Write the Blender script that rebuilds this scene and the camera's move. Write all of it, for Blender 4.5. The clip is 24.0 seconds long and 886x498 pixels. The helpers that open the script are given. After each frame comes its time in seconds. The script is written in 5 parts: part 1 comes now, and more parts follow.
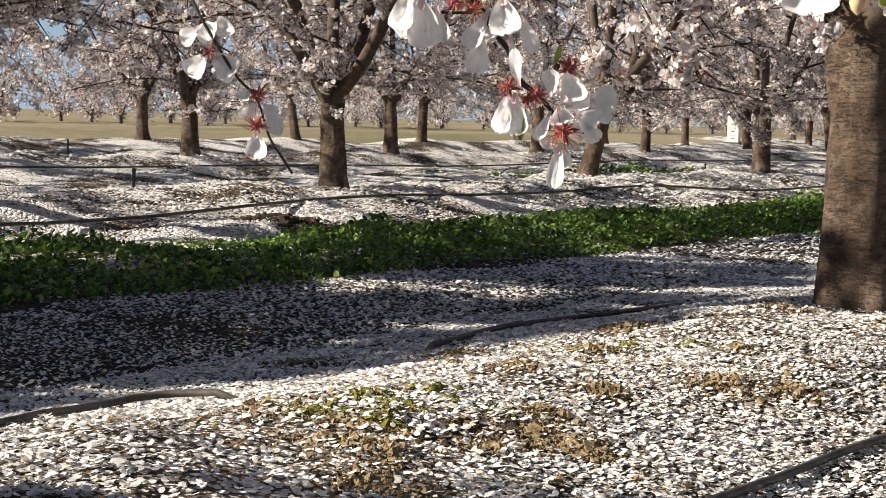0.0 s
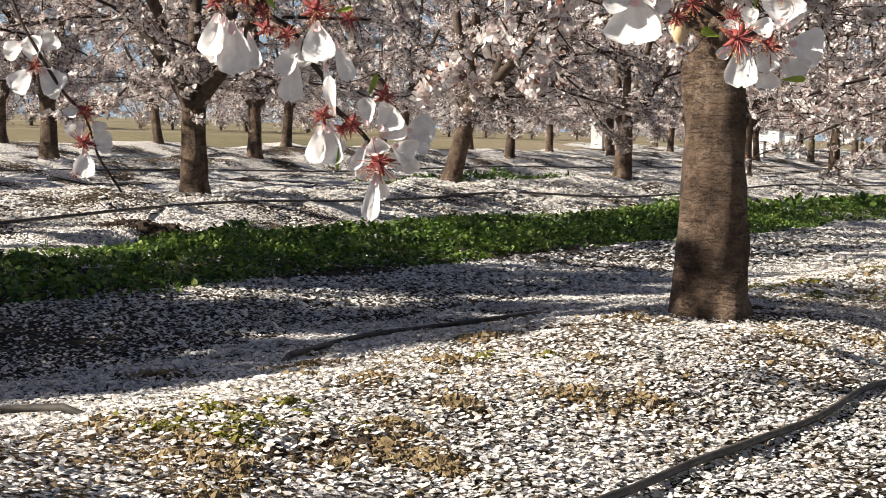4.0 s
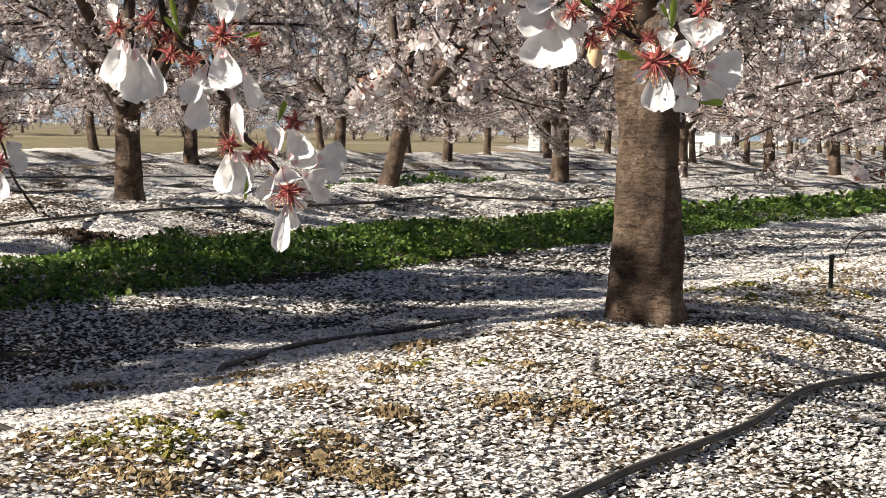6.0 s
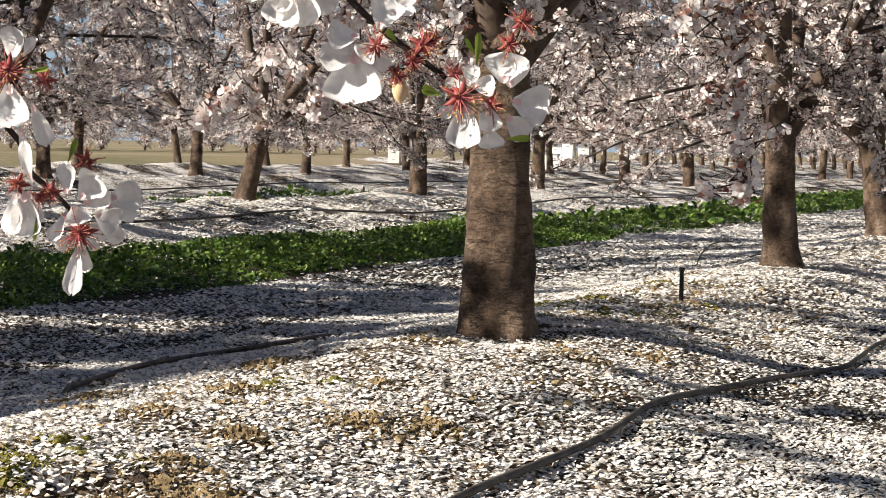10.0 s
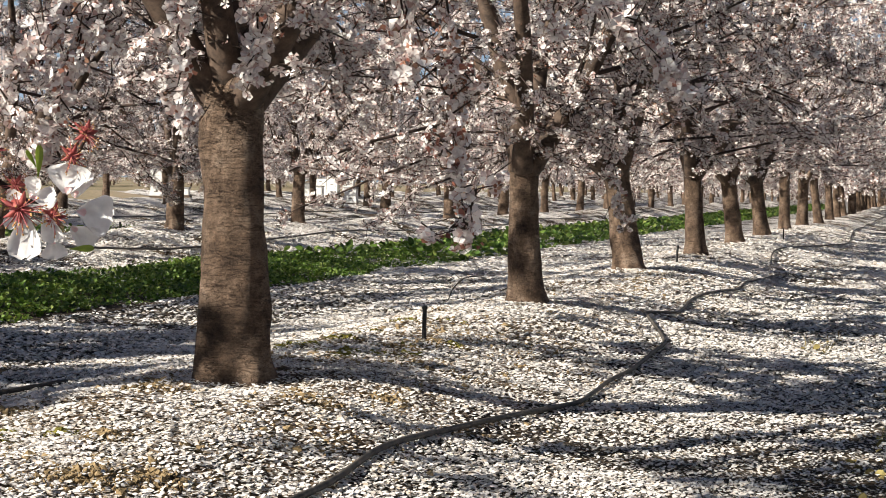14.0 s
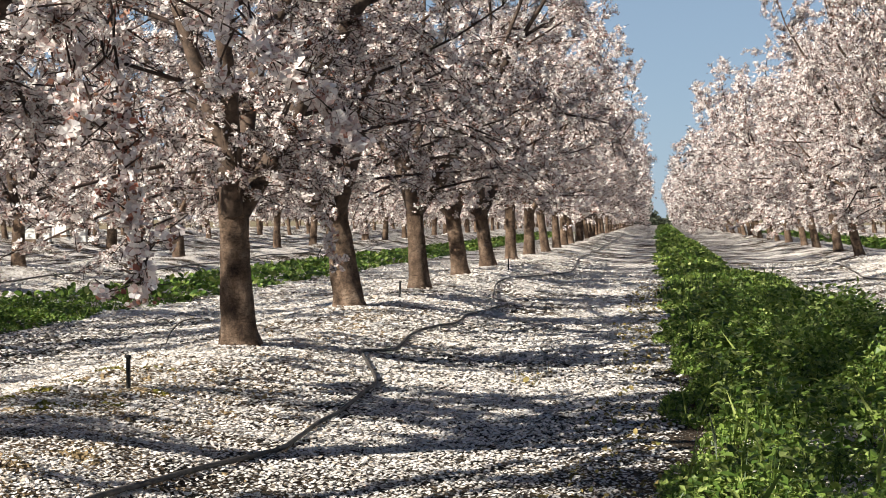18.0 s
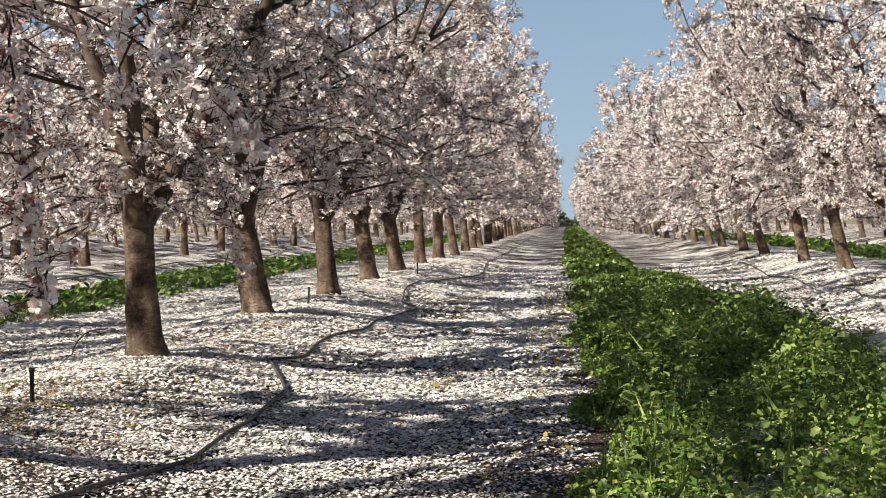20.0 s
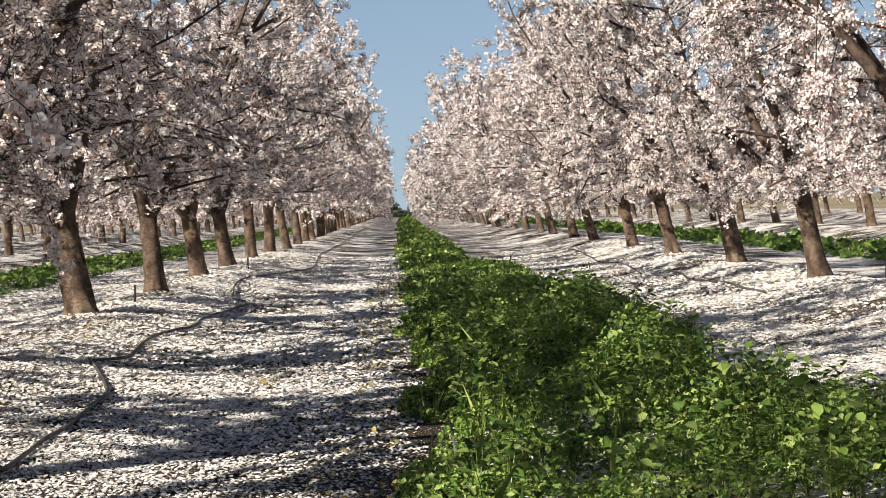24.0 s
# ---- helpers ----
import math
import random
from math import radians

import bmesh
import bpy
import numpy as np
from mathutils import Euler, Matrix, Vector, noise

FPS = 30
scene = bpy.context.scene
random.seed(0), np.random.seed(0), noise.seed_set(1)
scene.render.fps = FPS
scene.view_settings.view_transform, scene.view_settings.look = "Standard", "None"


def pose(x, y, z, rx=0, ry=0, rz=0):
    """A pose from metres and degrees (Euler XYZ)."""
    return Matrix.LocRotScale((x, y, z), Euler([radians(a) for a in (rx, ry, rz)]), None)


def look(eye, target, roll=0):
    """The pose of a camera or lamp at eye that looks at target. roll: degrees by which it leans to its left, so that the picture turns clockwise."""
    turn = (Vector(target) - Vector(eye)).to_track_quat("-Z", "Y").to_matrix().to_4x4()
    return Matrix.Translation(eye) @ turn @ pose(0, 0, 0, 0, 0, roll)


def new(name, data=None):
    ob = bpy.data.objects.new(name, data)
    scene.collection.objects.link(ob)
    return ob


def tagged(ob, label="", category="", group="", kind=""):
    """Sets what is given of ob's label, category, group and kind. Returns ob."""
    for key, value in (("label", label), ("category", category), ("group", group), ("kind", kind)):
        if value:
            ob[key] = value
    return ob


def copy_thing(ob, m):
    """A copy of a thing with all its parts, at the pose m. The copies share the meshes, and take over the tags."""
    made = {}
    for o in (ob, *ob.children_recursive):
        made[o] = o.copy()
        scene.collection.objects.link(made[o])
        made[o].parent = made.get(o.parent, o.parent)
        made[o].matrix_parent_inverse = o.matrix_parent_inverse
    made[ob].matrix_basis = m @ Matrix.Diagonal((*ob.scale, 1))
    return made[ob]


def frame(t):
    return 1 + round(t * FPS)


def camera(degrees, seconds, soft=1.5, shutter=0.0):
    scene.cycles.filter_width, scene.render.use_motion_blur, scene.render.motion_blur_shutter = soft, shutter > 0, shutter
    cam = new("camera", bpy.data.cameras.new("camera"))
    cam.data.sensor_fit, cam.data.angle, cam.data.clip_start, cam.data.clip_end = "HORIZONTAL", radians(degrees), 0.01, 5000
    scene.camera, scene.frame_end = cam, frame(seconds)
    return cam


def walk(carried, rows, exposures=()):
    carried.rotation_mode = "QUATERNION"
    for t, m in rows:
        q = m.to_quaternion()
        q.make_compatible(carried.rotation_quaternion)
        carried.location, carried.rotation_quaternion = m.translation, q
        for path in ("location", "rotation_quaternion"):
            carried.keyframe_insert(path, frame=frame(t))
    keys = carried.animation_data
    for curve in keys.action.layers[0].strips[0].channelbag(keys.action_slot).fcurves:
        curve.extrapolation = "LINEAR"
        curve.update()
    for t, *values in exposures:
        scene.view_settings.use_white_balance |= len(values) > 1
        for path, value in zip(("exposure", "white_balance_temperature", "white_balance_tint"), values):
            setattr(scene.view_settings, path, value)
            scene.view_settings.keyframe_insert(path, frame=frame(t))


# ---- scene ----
cam = camera(29.9, 24.0, soft=0.6)

PATH = [
    (0, (2.475, -6.217, 0.671), (1.307, -4.601, 0.515), 1.5),
    (0.5, (2.477, -6.213, 0.675), (1.328, -4.585, 0.519), 1.5),
    (1, (2.475, -6.205, 0.678), (1.345, -4.563, 0.523), 1.5),
    (1.5, (2.470, -6.192, 0.680), (1.356, -4.537, 0.525), 1.6),
    (2, (2.466, -6.181, 0.681), (1.369, -4.516, 0.528), 1.6),
    (2.5, (2.464, -6.173, 0.683), (1.383, -4.497, 0.531), 1.7),
    (4.5, (2.485, -6.162, 0.691), (1.466, -4.447, 0.547), 1.8),
    (5, (2.482, -6.150, 0.695), (1.479, -4.425, 0.552), 1.6),
    (5.5, (2.481, -6.141, 0.700), (1.493, -4.408, 0.558), 1.6),
    (6, (2.482, -6.136, 0.704), (1.510, -4.394, 0.564), 1.5),
    (6.5, (2.484, -6.132, 0.709), (1.527, -4.381, 0.570), 1.5),
    (7, (2.486, -6.130, 0.713), (1.545, -4.369, 0.576), 1.5),
    (7.5, (2.489, -6.127, 0.716), (1.563, -4.360, 0.581), 1.6),
    (8, (2.491, -6.125, 0.718), (1.580, -4.349, 0.585), 1.6),
    (8.5, (2.494, -6.121, 0.719), (1.597, -4.338, 0.588), 1.5),
    (9, (2.496, -6.116, 0.719), (1.613, -4.326, 0.591), 1.5),
    (9.5, (2.498, -6.107, 0.719), (1.644, -4.304, 0.594), 1.4),
    (10, (2.502, -6.096, 0.721), (1.678, -4.277, 0.599), 1.4),
    (10.5, (2.508, -6.087, 0.722), (1.720, -4.252, 0.605), 1.3),
    (12.5, (2.555, -6.063, 0.754), (1.886, -4.180, 0.657), 1.3),
    (13, (2.581, -6.066, 0.762), (1.942, -4.172, 0.671), 1.3),
    (13.5, (2.609, -6.073, 0.769), (2.008, -4.168, 0.684), 1.3),
    (14, (2.632, -6.070, 0.775), (2.068, -4.156, 0.696), 1.2),
    (14.5, (2.649, -6.040, 0.781), (2.125, -4.111, 0.707), 1.0),
    (15, (2.667, -6.002, 0.789), (2.181, -4.062, 0.722), 1.0),
    (15.5, (2.694, -5.980, 0.798), (2.250, -4.030, 0.738), 0.8),
    (16, (2.726, -5.976, 0.808), (2.320, -4.018, 0.753), 0.6),
    (16.5, (2.757, -5.986, 0.818), (2.394, -4.018, 0.769), 0.5),
    (17, (2.782, -6.001, 0.828), (2.454, -4.030, 0.783), 0.3),
    (17.5, (2.802, -6.017, 0.832), (2.505, -4.036, 0.790), 0.0),
    (18, (2.817, -6.034, 0.834), (2.557, -4.054, 0.797), -0.1),
    (18.5, (2.824, -6.032, 0.837), (2.591, -4.046, 0.801), -0.3),
    (20.5, (2.827, -5.983, 0.845), (2.704, -3.987, 0.813), -1.2),
    (21, (2.834, -5.959, 0.844), (2.739, -3.960, 0.814), -1.5),
    (21.5, (2.843, -5.947, 0.850), (2.773, -3.948, 0.821), -1.8),
    (22, (2.854, -5.938, 0.859), (2.812, -3.941, 0.834), -2.0),
    (22.5, (2.866, -5.915, 0.859), (2.849, -3.915, 0.836), -2.1),
    (23, (2.875, -5.892, 0.853), (2.886, -3.890, 0.833), -2.3),
    (23.5, (2.877, -5.880, 0.848), (2.906, -3.880, 0.824), -2.3),
    (24, (2.874, -5.873, 0.844), (2.921, -3.874, 0.795), -2.2),
]
walk(cam, [(t, look(e, g, r)) for t, e, g, r in PATH], [(0.0, 0.85), (24.0, 0.85)])

# ---- world and sun ----
SUN_FROM = Vector((-0.71, -0.7, 0.55)).normalized()
world = bpy.data.worlds.new("sky")
scene.world = world
world.use_nodes = True
wn = world.node_tree.nodes
sky = wn.new("ShaderNodeTexSky")
sky.sky_type = "NISHITA"
sky.sun_disc = False
sky.sun_elevation = math.asin(SUN_FROM.z)
sky.sun_rotation = math.atan2(SUN_FROM.x, SUN_FROM.y)
sky.altitude = 2200
sky.air_density = 1.0
sky.dust_density = 0.0
sky.ozone_density = 4.0
tint = wn.new("ShaderNodeMix")
tint.data_type, tint.blend_type = "RGBA", "MULTIPLY"
tint.inputs[0].default_value = 1.0
tint.inputs[7].default_value = (1.12, 1.07, 1.04, 1)
world.node_tree.links.new(sky.outputs[0], tint.inputs[6])
# pale haze low over the land
way = wn.new("ShaderNodeTexCoord")
height = wn.new("ShaderNodeSeparateXYZ")
world.node_tree.links.new(way.outputs["Generated"], height.inputs[0])
low_haze = wn.new("ShaderNodeMapRange")
for key, value in (("From Min", 0.0), ("From Max", 0.5), ("To Min", 0.8), ("To Max", 0.0)):
    low_haze.inputs[key].default_value = value
world.node_tree.links.new(height.outputs["Z"], low_haze.inputs["Value"])
haze = wn.new("ShaderNodeMix")
haze.data_type = "RGBA"
haze.inputs[7].default_value = (5.6, 7.5, 9.6, 1)
world.node_tree.links.new(low_haze.outputs["Result"], haze.inputs[0])
world.node_tree.links.new(tint.outputs[2], haze.inputs[6])
world.node_tree.links.new(haze.outputs[2], wn["Background"].inputs[0])
wn["Background"].inputs[1].default_value = 0.038
sun = new("sun", bpy.data.lights.new("sun", "SUN"))
sun.data.energy = 5.5
sun.data.angle = radians(0.53)
sun.data.color = (1.0, 0.93, 0.81)
sun.matrix_world = look(SUN_FROM * 50, (0, 0, 0))


# ---- materials ----
def mat(name, rough=0.8, metal=0.0):
    m = bpy.data.materials.new(name)
    m.use_nodes = True
    t = m.node_tree
    b = t.nodes["Principled BSDF"]
    b.inputs["Roughness"].default_value = rough
    b.inputs["Metallic"].default_value = metal
    b.inputs["Specular IOR Level"].default_value = 0.3
    return m, t, b


def node(t, kind, **values):
    n = t.nodes.new(kind)
    for key, value in values.items():
        n.inputs[key].default_value = value
    return n


def ramp(t, source, stops):
    n = t.nodes.new("ShaderNodeValToRGB")
    e = n.color_ramp.elements
    while len(e) < len(stops):
        e.new(0.5)
    for el, (pos, col) in zip(e, stops):
        el.position = pos
        el.color = (*col, 1)
    t.links.new(source, n.inputs[0])
    return n.outputs[0]


def blend(t, fac, a, b, mode="MIX"):
    n = t.nodes.new("ShaderNodeMix")
    n.data_type = "RGBA"
    n.blend_type = mode
    for sock, v in ((n.inputs[0], fac), (n.inputs[6], a), (n.inputs[7], b)):
        if hasattr(v, "is_linked"):
            t.links.new(v, sock)
        elif isinstance(v, (int, float)):
            sock.default_value = v
        else:
            sock.default_value = (*v, 1)
    return n.outputs[2]


def bumped(t, b, height, strength, distance):
    n = node(t, "ShaderNodeBump", Strength=strength, Distance=distance)
    t.links.new(height, n.inputs["Height"])
    t.links.new(n.outputs[0], b.inputs["Normal"])


def coords(t, scale=(1, 1, 1), which="Object"):
    c = t.nodes.new("ShaderNodeTexCoord")
    m = node(t, "ShaderNodeMapping", Scale=scale)
    t.links.new(c.outputs[which], m.inputs[0])
    return m.outputs[0]


def noise_tex(t, vec, scale, detail=4, rough=0.6):
    n = node(t, "ShaderNodeTexNoise", Scale=scale, Detail=detail, Roughness=rough)
    t.links.new(vec, n.inputs["Vector"])
    return n.outputs["Fac"]


def leafy(name, stops, translucent, rough=0.5, trans_tint=(1, 1, 1), grain=0):
    """Thin plant matter: tinted island by island, lit through from behind."""
    m, t, b = mat(name, rough)
    g = t.nodes.new("ShaderNodeNewGeometry")
    col = ramp(t, g.outputs["Random Per Island"], stops)
    if grain:
        f = noise_tex(t, coords(t), grain, 3)
        col = blend(t, 0.35, col, ramp(t, f, ((0.3, (0.45, 0.45, 0.45)), (0.7, (1, 1, 1)))), "MULTIPLY")
    t.links.new(col, b.inputs["Base Color"])
    tr = t.nodes.new("ShaderNodeBsdfTranslucent")
    t.links.new(blend(t, 1.0, col, trans_tint, "MULTIPLY"), tr.inputs[0])
    mix = t.nodes.new("ShaderNodeMixShader")
    mix.inputs[0].default_value = translucent
    t.links.new(b.outputs[0], mix.inputs[1])
    t.links.new(tr.outputs[0], mix.inputs[2])
    t.links.new(mix.outputs[0], t.nodes["Material Output"].inputs[0])
    return m


PETAL = leafy("blossom_petal", ((0.0, (0.44, 0.3, 0.28)), (0.2, (0.75, 0.685, 0.665)), (0.55, (0.84, 0.82, 0.81)), (0.85, (0.81, 0.755, 0.725)), (1.0, (0.56, 0.4, 0.37))), 0.22, trans_tint=(1.0, 0.93, 0.9))
CALYX = leafy("blossom_calyx", ((0.0, (0.22, 0.075, 0.06)), (0.5, (0.33, 0.15, 0.1)), (1.0, (0.3, 0.19, 0.13))), 0.15)
FALLEN = leafy("fallen_petal", ((0.0, (0.55, 0.46, 0.36)), (0.14, (0.76, 0.7, 0.63)), (0.4, (0.76, 0.73, 0.7)), (1.0, (0.81, 0.79, 0.77))), 0.12)
# weed leaves twice: shade and sunlight are put into the two colours
SHADED_WEED = leafy("weed_leaf", ((0.0, (0.035, 0.075, 0.014)), (0.35, (0.08, 0.15, 0.025)), (0.7, (0.15, 0.24, 0.045)), (1.0, (0.27, 0.33, 0.1))), 0.28, 0.45, (1.0, 1.0, 0.5))
SUNNY_WEED = leafy("sunlit_weed_leaf", ((0.0, (0.035, 0.07, 0.015)), (0.35, (0.1, 0.175, 0.032)), (0.7, (0.21, 0.3, 0.065)), (1.0, (0.38, 0.44, 0.15))), 0.3, 0.45, (1.0, 1.0, 0.5))
HEDGE = leafy("hedge_leaf", ((0.0, (0.03, 0.04, 0.025)), (1.0, (0.07, 0.08, 0.05))), 0.05, 0.7)
DRY = leafy("dry_leaf", ((0.0, (0.2, 0.15, 0.05)), (0.6, (0.34, 0.27, 0.1)), (1.0, (0.2, 0.2, 0.06))), 0.2, 0.7)


def ridge(t, source, width):
    """Thin lines where a noise crosses its middle: 0 on the line, 1 off it."""
    off = node(t, "ShaderNodeMath")
    off.operation = "SUBTRACT"
    off.inputs[1].default_value = 0.5
    t.links.new(source, off.inputs[0])
    size = node(t, "ShaderNodeMath")
    size.operation = "ABSOLUTE"
    t.links.new(off.outputs[0], size.inputs[0])
    return ramp(t, size.outputs[0], ((0.0, (0, 0, 0)), (width, (1, 1, 1))))


def bark_material():
    m, t, b = mat("almond_bark", 0.88)
    blot = noise_tex(t, coords(t), 5.5, 6, 0.68)
    grain = noise_tex(t, coords(t, (1, 1, 1.4)), 12, 9, 0.74)
    fine = noise_tex(t, coords(t, (1, 1, 1.8)), 85, 5, 0.75)
    wrinkle = ridge(t, noise_tex(t, coords(t, (1, 1, 5.5)), 8.5, 3, 0.55), 0.022)
    crack = ridge(t, noise_tex(t, coords(t, (1, 1, 0.55)), 7.5, 5, 0.7), 0.012)
    scar = ramp(t, noise_tex(t, coords(t, (1, 1, 7)), 6, 3, 0.5), ((0.66, (0, 0, 0)), (0.7, (1, 1, 1))))
    col = ramp(t, blot, ((0.34, (0.06, 0.038, 0.026)), (0.47, (0.135, 0.089, 0.06)), (0.57, (0.205, 0.142, 0.1)), (0.68, (0.28, 0.21, 0.16))))
    col = blend(t, 0.7, col, ramp(t, grain, ((0.34, (0.42, 0.4, 0.38)), (0.52, (1, 1, 1)), (0.68, (1.35, 1.3, 1.25)))), "MULTIPLY")
    col = blend(t, 0.6, col, ramp(t, fine, ((0.36, (0.3, 0.29, 0.28)), (0.56, (1, 1, 1)))), "MULTIPLY")
    patchy = ramp(t, noise_tex(t, coords(t), 7, 3), ((0.42, (0.15, 0.15, 0.15)), (0.56, (0.8, 0.8, 0.8))))
    col = blend(t, patchy, col, blend(t, wrinkle, (0.22, 0.19, 0.17), (1, 1, 1)), "MULTIPLY")
    torn = ramp(t, blot, ((0.36, (0.55, 0.55, 0.55)), (0.46, (0.0, 0.0, 0.0))))
    col = blend(t, torn, col, blend(t, crack, (0.2, 0.17, 0.15), (1, 1, 1)), "MULTIPLY")
    col = blend(t, scar, col, blend(t, 1.0, col, (0.5, 0.46, 0.43), "MULTIPLY"))
    t.links.new(col, b.inputs["Base Color"])
    total = grain
    for layer, share in ((fine, 0.35), (wrinkle, 0.28), (crack, 0.3), (blot, 0.9)):
        h = node(t, "ShaderNodeMath")
        h.operation = "MULTIPLY_ADD"
        h.inputs[1].default_value = share
        t.links.new(layer, h.inputs[0])
        t.links.new(total, h.inputs[2])
        total = h.outputs[0]
    bumped(t, b, total, 1.0, 0.024)
    return m


BARK = bark_material()


def twig_material(name, dark, light, scale):
    m, t, b = mat(name, 0.8)
    f = noise_tex(t, coords(t), scale, 6, 0.7)
    t.links.new(ramp(t, f, ((0.35, dark), (0.65, light))), b.inputs["Base Color"])
    bumped(t, b, f, 0.7, 0.006)
    return m


TWIG = twig_material("twig_bark", (0.018, 0.012, 0.01), (0.07, 0.046, 0.036), 14)
# limbs get a darker bark, with the crown's shade put into its colour
SHADED_LIMB_BARK = twig_material("shaded_limb_bark", (0.028, 0.019, 0.014), (0.11, 0.075, 0.055), 18)


def ground_material(name, low, high, soil_tone=1.0):
    """Brown soil under a drift of fallen petals."""
    m, t, b = mat(name, 0.95)
    v = coords(t)
    clod = noise_tex(t, v, 9, 6, 0.65)
    soil = ramp(t, clod, tuple((p, tuple(c * soil_tone for c in col)) for p, col in ((0.3, (0.04, 0.027, 0.016)), (0.5, (0.13, 0.088, 0.052)), (0.72, (0.34, 0.24, 0.14)))))
    wobble = noise_tex(t, v, 30, 2)
    warp = node(t, "ShaderNodeVectorMath")
    warp.operation = "ADD"
    t.links.new(v, warp.inputs[0])
    sc = node(t, "ShaderNodeVectorMath")
    sc.operation = "MULTIPLY"
    sc.inputs[1].default_value = (0.03, 0.03, 0.03)
    t.links.new(wobble, sc.inputs[0])
    t.links.new(sc.outputs[0], warp.inputs[1])
    vo = node(t, "ShaderNodeTexVoronoi", Scale=42, Randomness=1.0)
    t.links.new(warp.outputs[0], vo.inputs["Vector"])
    patch = noise_tex(t, v, 1.1, 5, 0.62)
    cover = ramp(t, patch, ((0.36, (low, low, low)), (0.56, (high, high, high))))
    less = node(t, "ShaderNodeMath")
    less.operation = "LESS_THAN"
    t.links.new(vo.outputs["Distance"], less.inputs[0])
    t.links.new(cover, less.inputs[1])
    petal = ramp(t, vo.outputs["Color"], ((0.1, (0.5, 0.43, 0.36)), (0.35, (0.74, 0.69, 0.64)), (0.8, (0.86, 0.83, 0.81))))
    t.links.new(blend(t, less.outputs[0], soil, petal), b.inputs["Base Color"])
    inv = node(t, "ShaderNodeMath")
    inv.operation = "SUBTRACT"
    t.links.new(clod, inv.inputs[0])
    t.links.new(vo.outputs["Distance"], inv.inputs[1])
    bumped(t, b, inv.outputs[0], 0.9, 0.03)
    return m


def field_material():
    m, t, b = mat("dry_mown_grass", 0.95)
    v = coords(t)
    big = noise_tex(t, coords(t, (1, 0.35, 1)), 0.09, 5)
    small = noise_tex(t, v, 5, 5, 0.7)
    col = ramp(t, big, ((0.3, (0.17, 0.155, 0.075)), (0.5, (0.28, 0.225, 0.13)), (0.7, (0.36, 0.28, 0.19))))
    t.links.new(blend(t, 0.5, col, ramp(t, small, ((0.3, (0.4, 0.4, 0.4)), (0.7, (1, 1, 1)))), "MULTIPLY"), b.inputs["Base Color"])
    bumped(t, b, small, 0.8, 0.05)
    return m


def plain(name, dark, light, scale, rough, bump=0.3, dist=0.004, metal=0.0):
    m, t, b = mat(name, rough, metal)
    f = noise_tex(t, coords(t), scale, 5, 0.65)
    t.links.new(ramp(t, f, ((0.3, dark), (0.7, light))), b.inputs["Base Color"])
    bumped(t, b, f, bump, dist)
    return m


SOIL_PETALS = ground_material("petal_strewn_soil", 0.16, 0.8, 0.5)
# alley soil: shade between the petals is put into its darker colour
SOIL = ground_material("shade_dark_soil", 0.03, 0.2, 0.3)
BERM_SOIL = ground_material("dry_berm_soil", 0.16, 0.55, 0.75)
FIELD = field_material()
CLOD = plain("dry_clod", (0.12, 0.083, 0.04), (0.38, 0.28, 0.155), 22, 0.95, 0.9, 0.02)
# dark turned soil; clods in the hollows use it in place of shade
DARK_SOIL = plain("dark_soil_and_shade", (0.025, 0.017, 0.012), (0.09, 0.06, 0.04), 20, 0.95, 0.9, 0.03)
MOSS = plain("moss", (0.07, 0.065, 0.014), (0.28, 0.25, 0.045), 30, 0.95, 0.9, 0.02)
HOSE = plain("black_polythene", (0.03, 0.027, 0.024), (0.12, 0.105, 0.092), 18, 0.55, 0.2)
STAKE = plain("black_plastic", (0.012, 0.012, 0.012), (0.03, 0.03, 0.03), 30, 0.5, 0.1)
HIVE_WHITE = plain("white_hive_paint", (0.62, 0.61, 0.58), (0.84, 0.84, 0.82), 6, 0.6, 0.2)
HIVE_GREY = plain("weathered_wood", (0.2, 0.19, 0.18), (0.42, 0.41, 0.39), 8, 0.8, 0.3)
PALLET = plain("dark_wood", (0.06, 0.045, 0.03), (0.15, 0.11, 0.08), 9, 0.9, 0.3)
POST_WOOD = plain("grey_post_wood", (0.3, 0.26, 0.2), (0.5, 0.44, 0.36), 10, 0.9, 0.3)

# ---- mesh helpers ----
LATTICE = np.random.RandomState(5).rand(256, 256)


def wave(x, y, size, shift=0.0):
    """Smooth value noise from 0 to 1 over lumps of the given size."""
    x, y = np.asarray(x, float) / size + 17.3 + shift, np.asarray(y, float) / size + 41.7 - shift
    i, j = np.floor(x).astype(int), np.floor(y).astype(int)
    u, v = x - i, y - j
    u, v = u * u * (3 - 2 * u), v * v * (3 - 2 * v)
    a, b, c, d = (LATTICE[(i + p) % 256, (j + q) % 256] for p, q in ((0, 0), (1, 0), (0, 1), (1, 1)))
    return (a * (1 - u) + b * u) * (1 - v) + (c * (1 - u) + d * u) * v


ROWS_X = (-28.0, -19.2, -13.7, -7.12, 0.0, 7.34, 14.8, 22.2)


HOLLOWS = ((0.24, -3.06, 0.1, 0.07, 0.13), (0.06, 0.36, 0.09, 0.08, 0.07), (0.06, -0.26, 0.3, 0.22, 0.05))


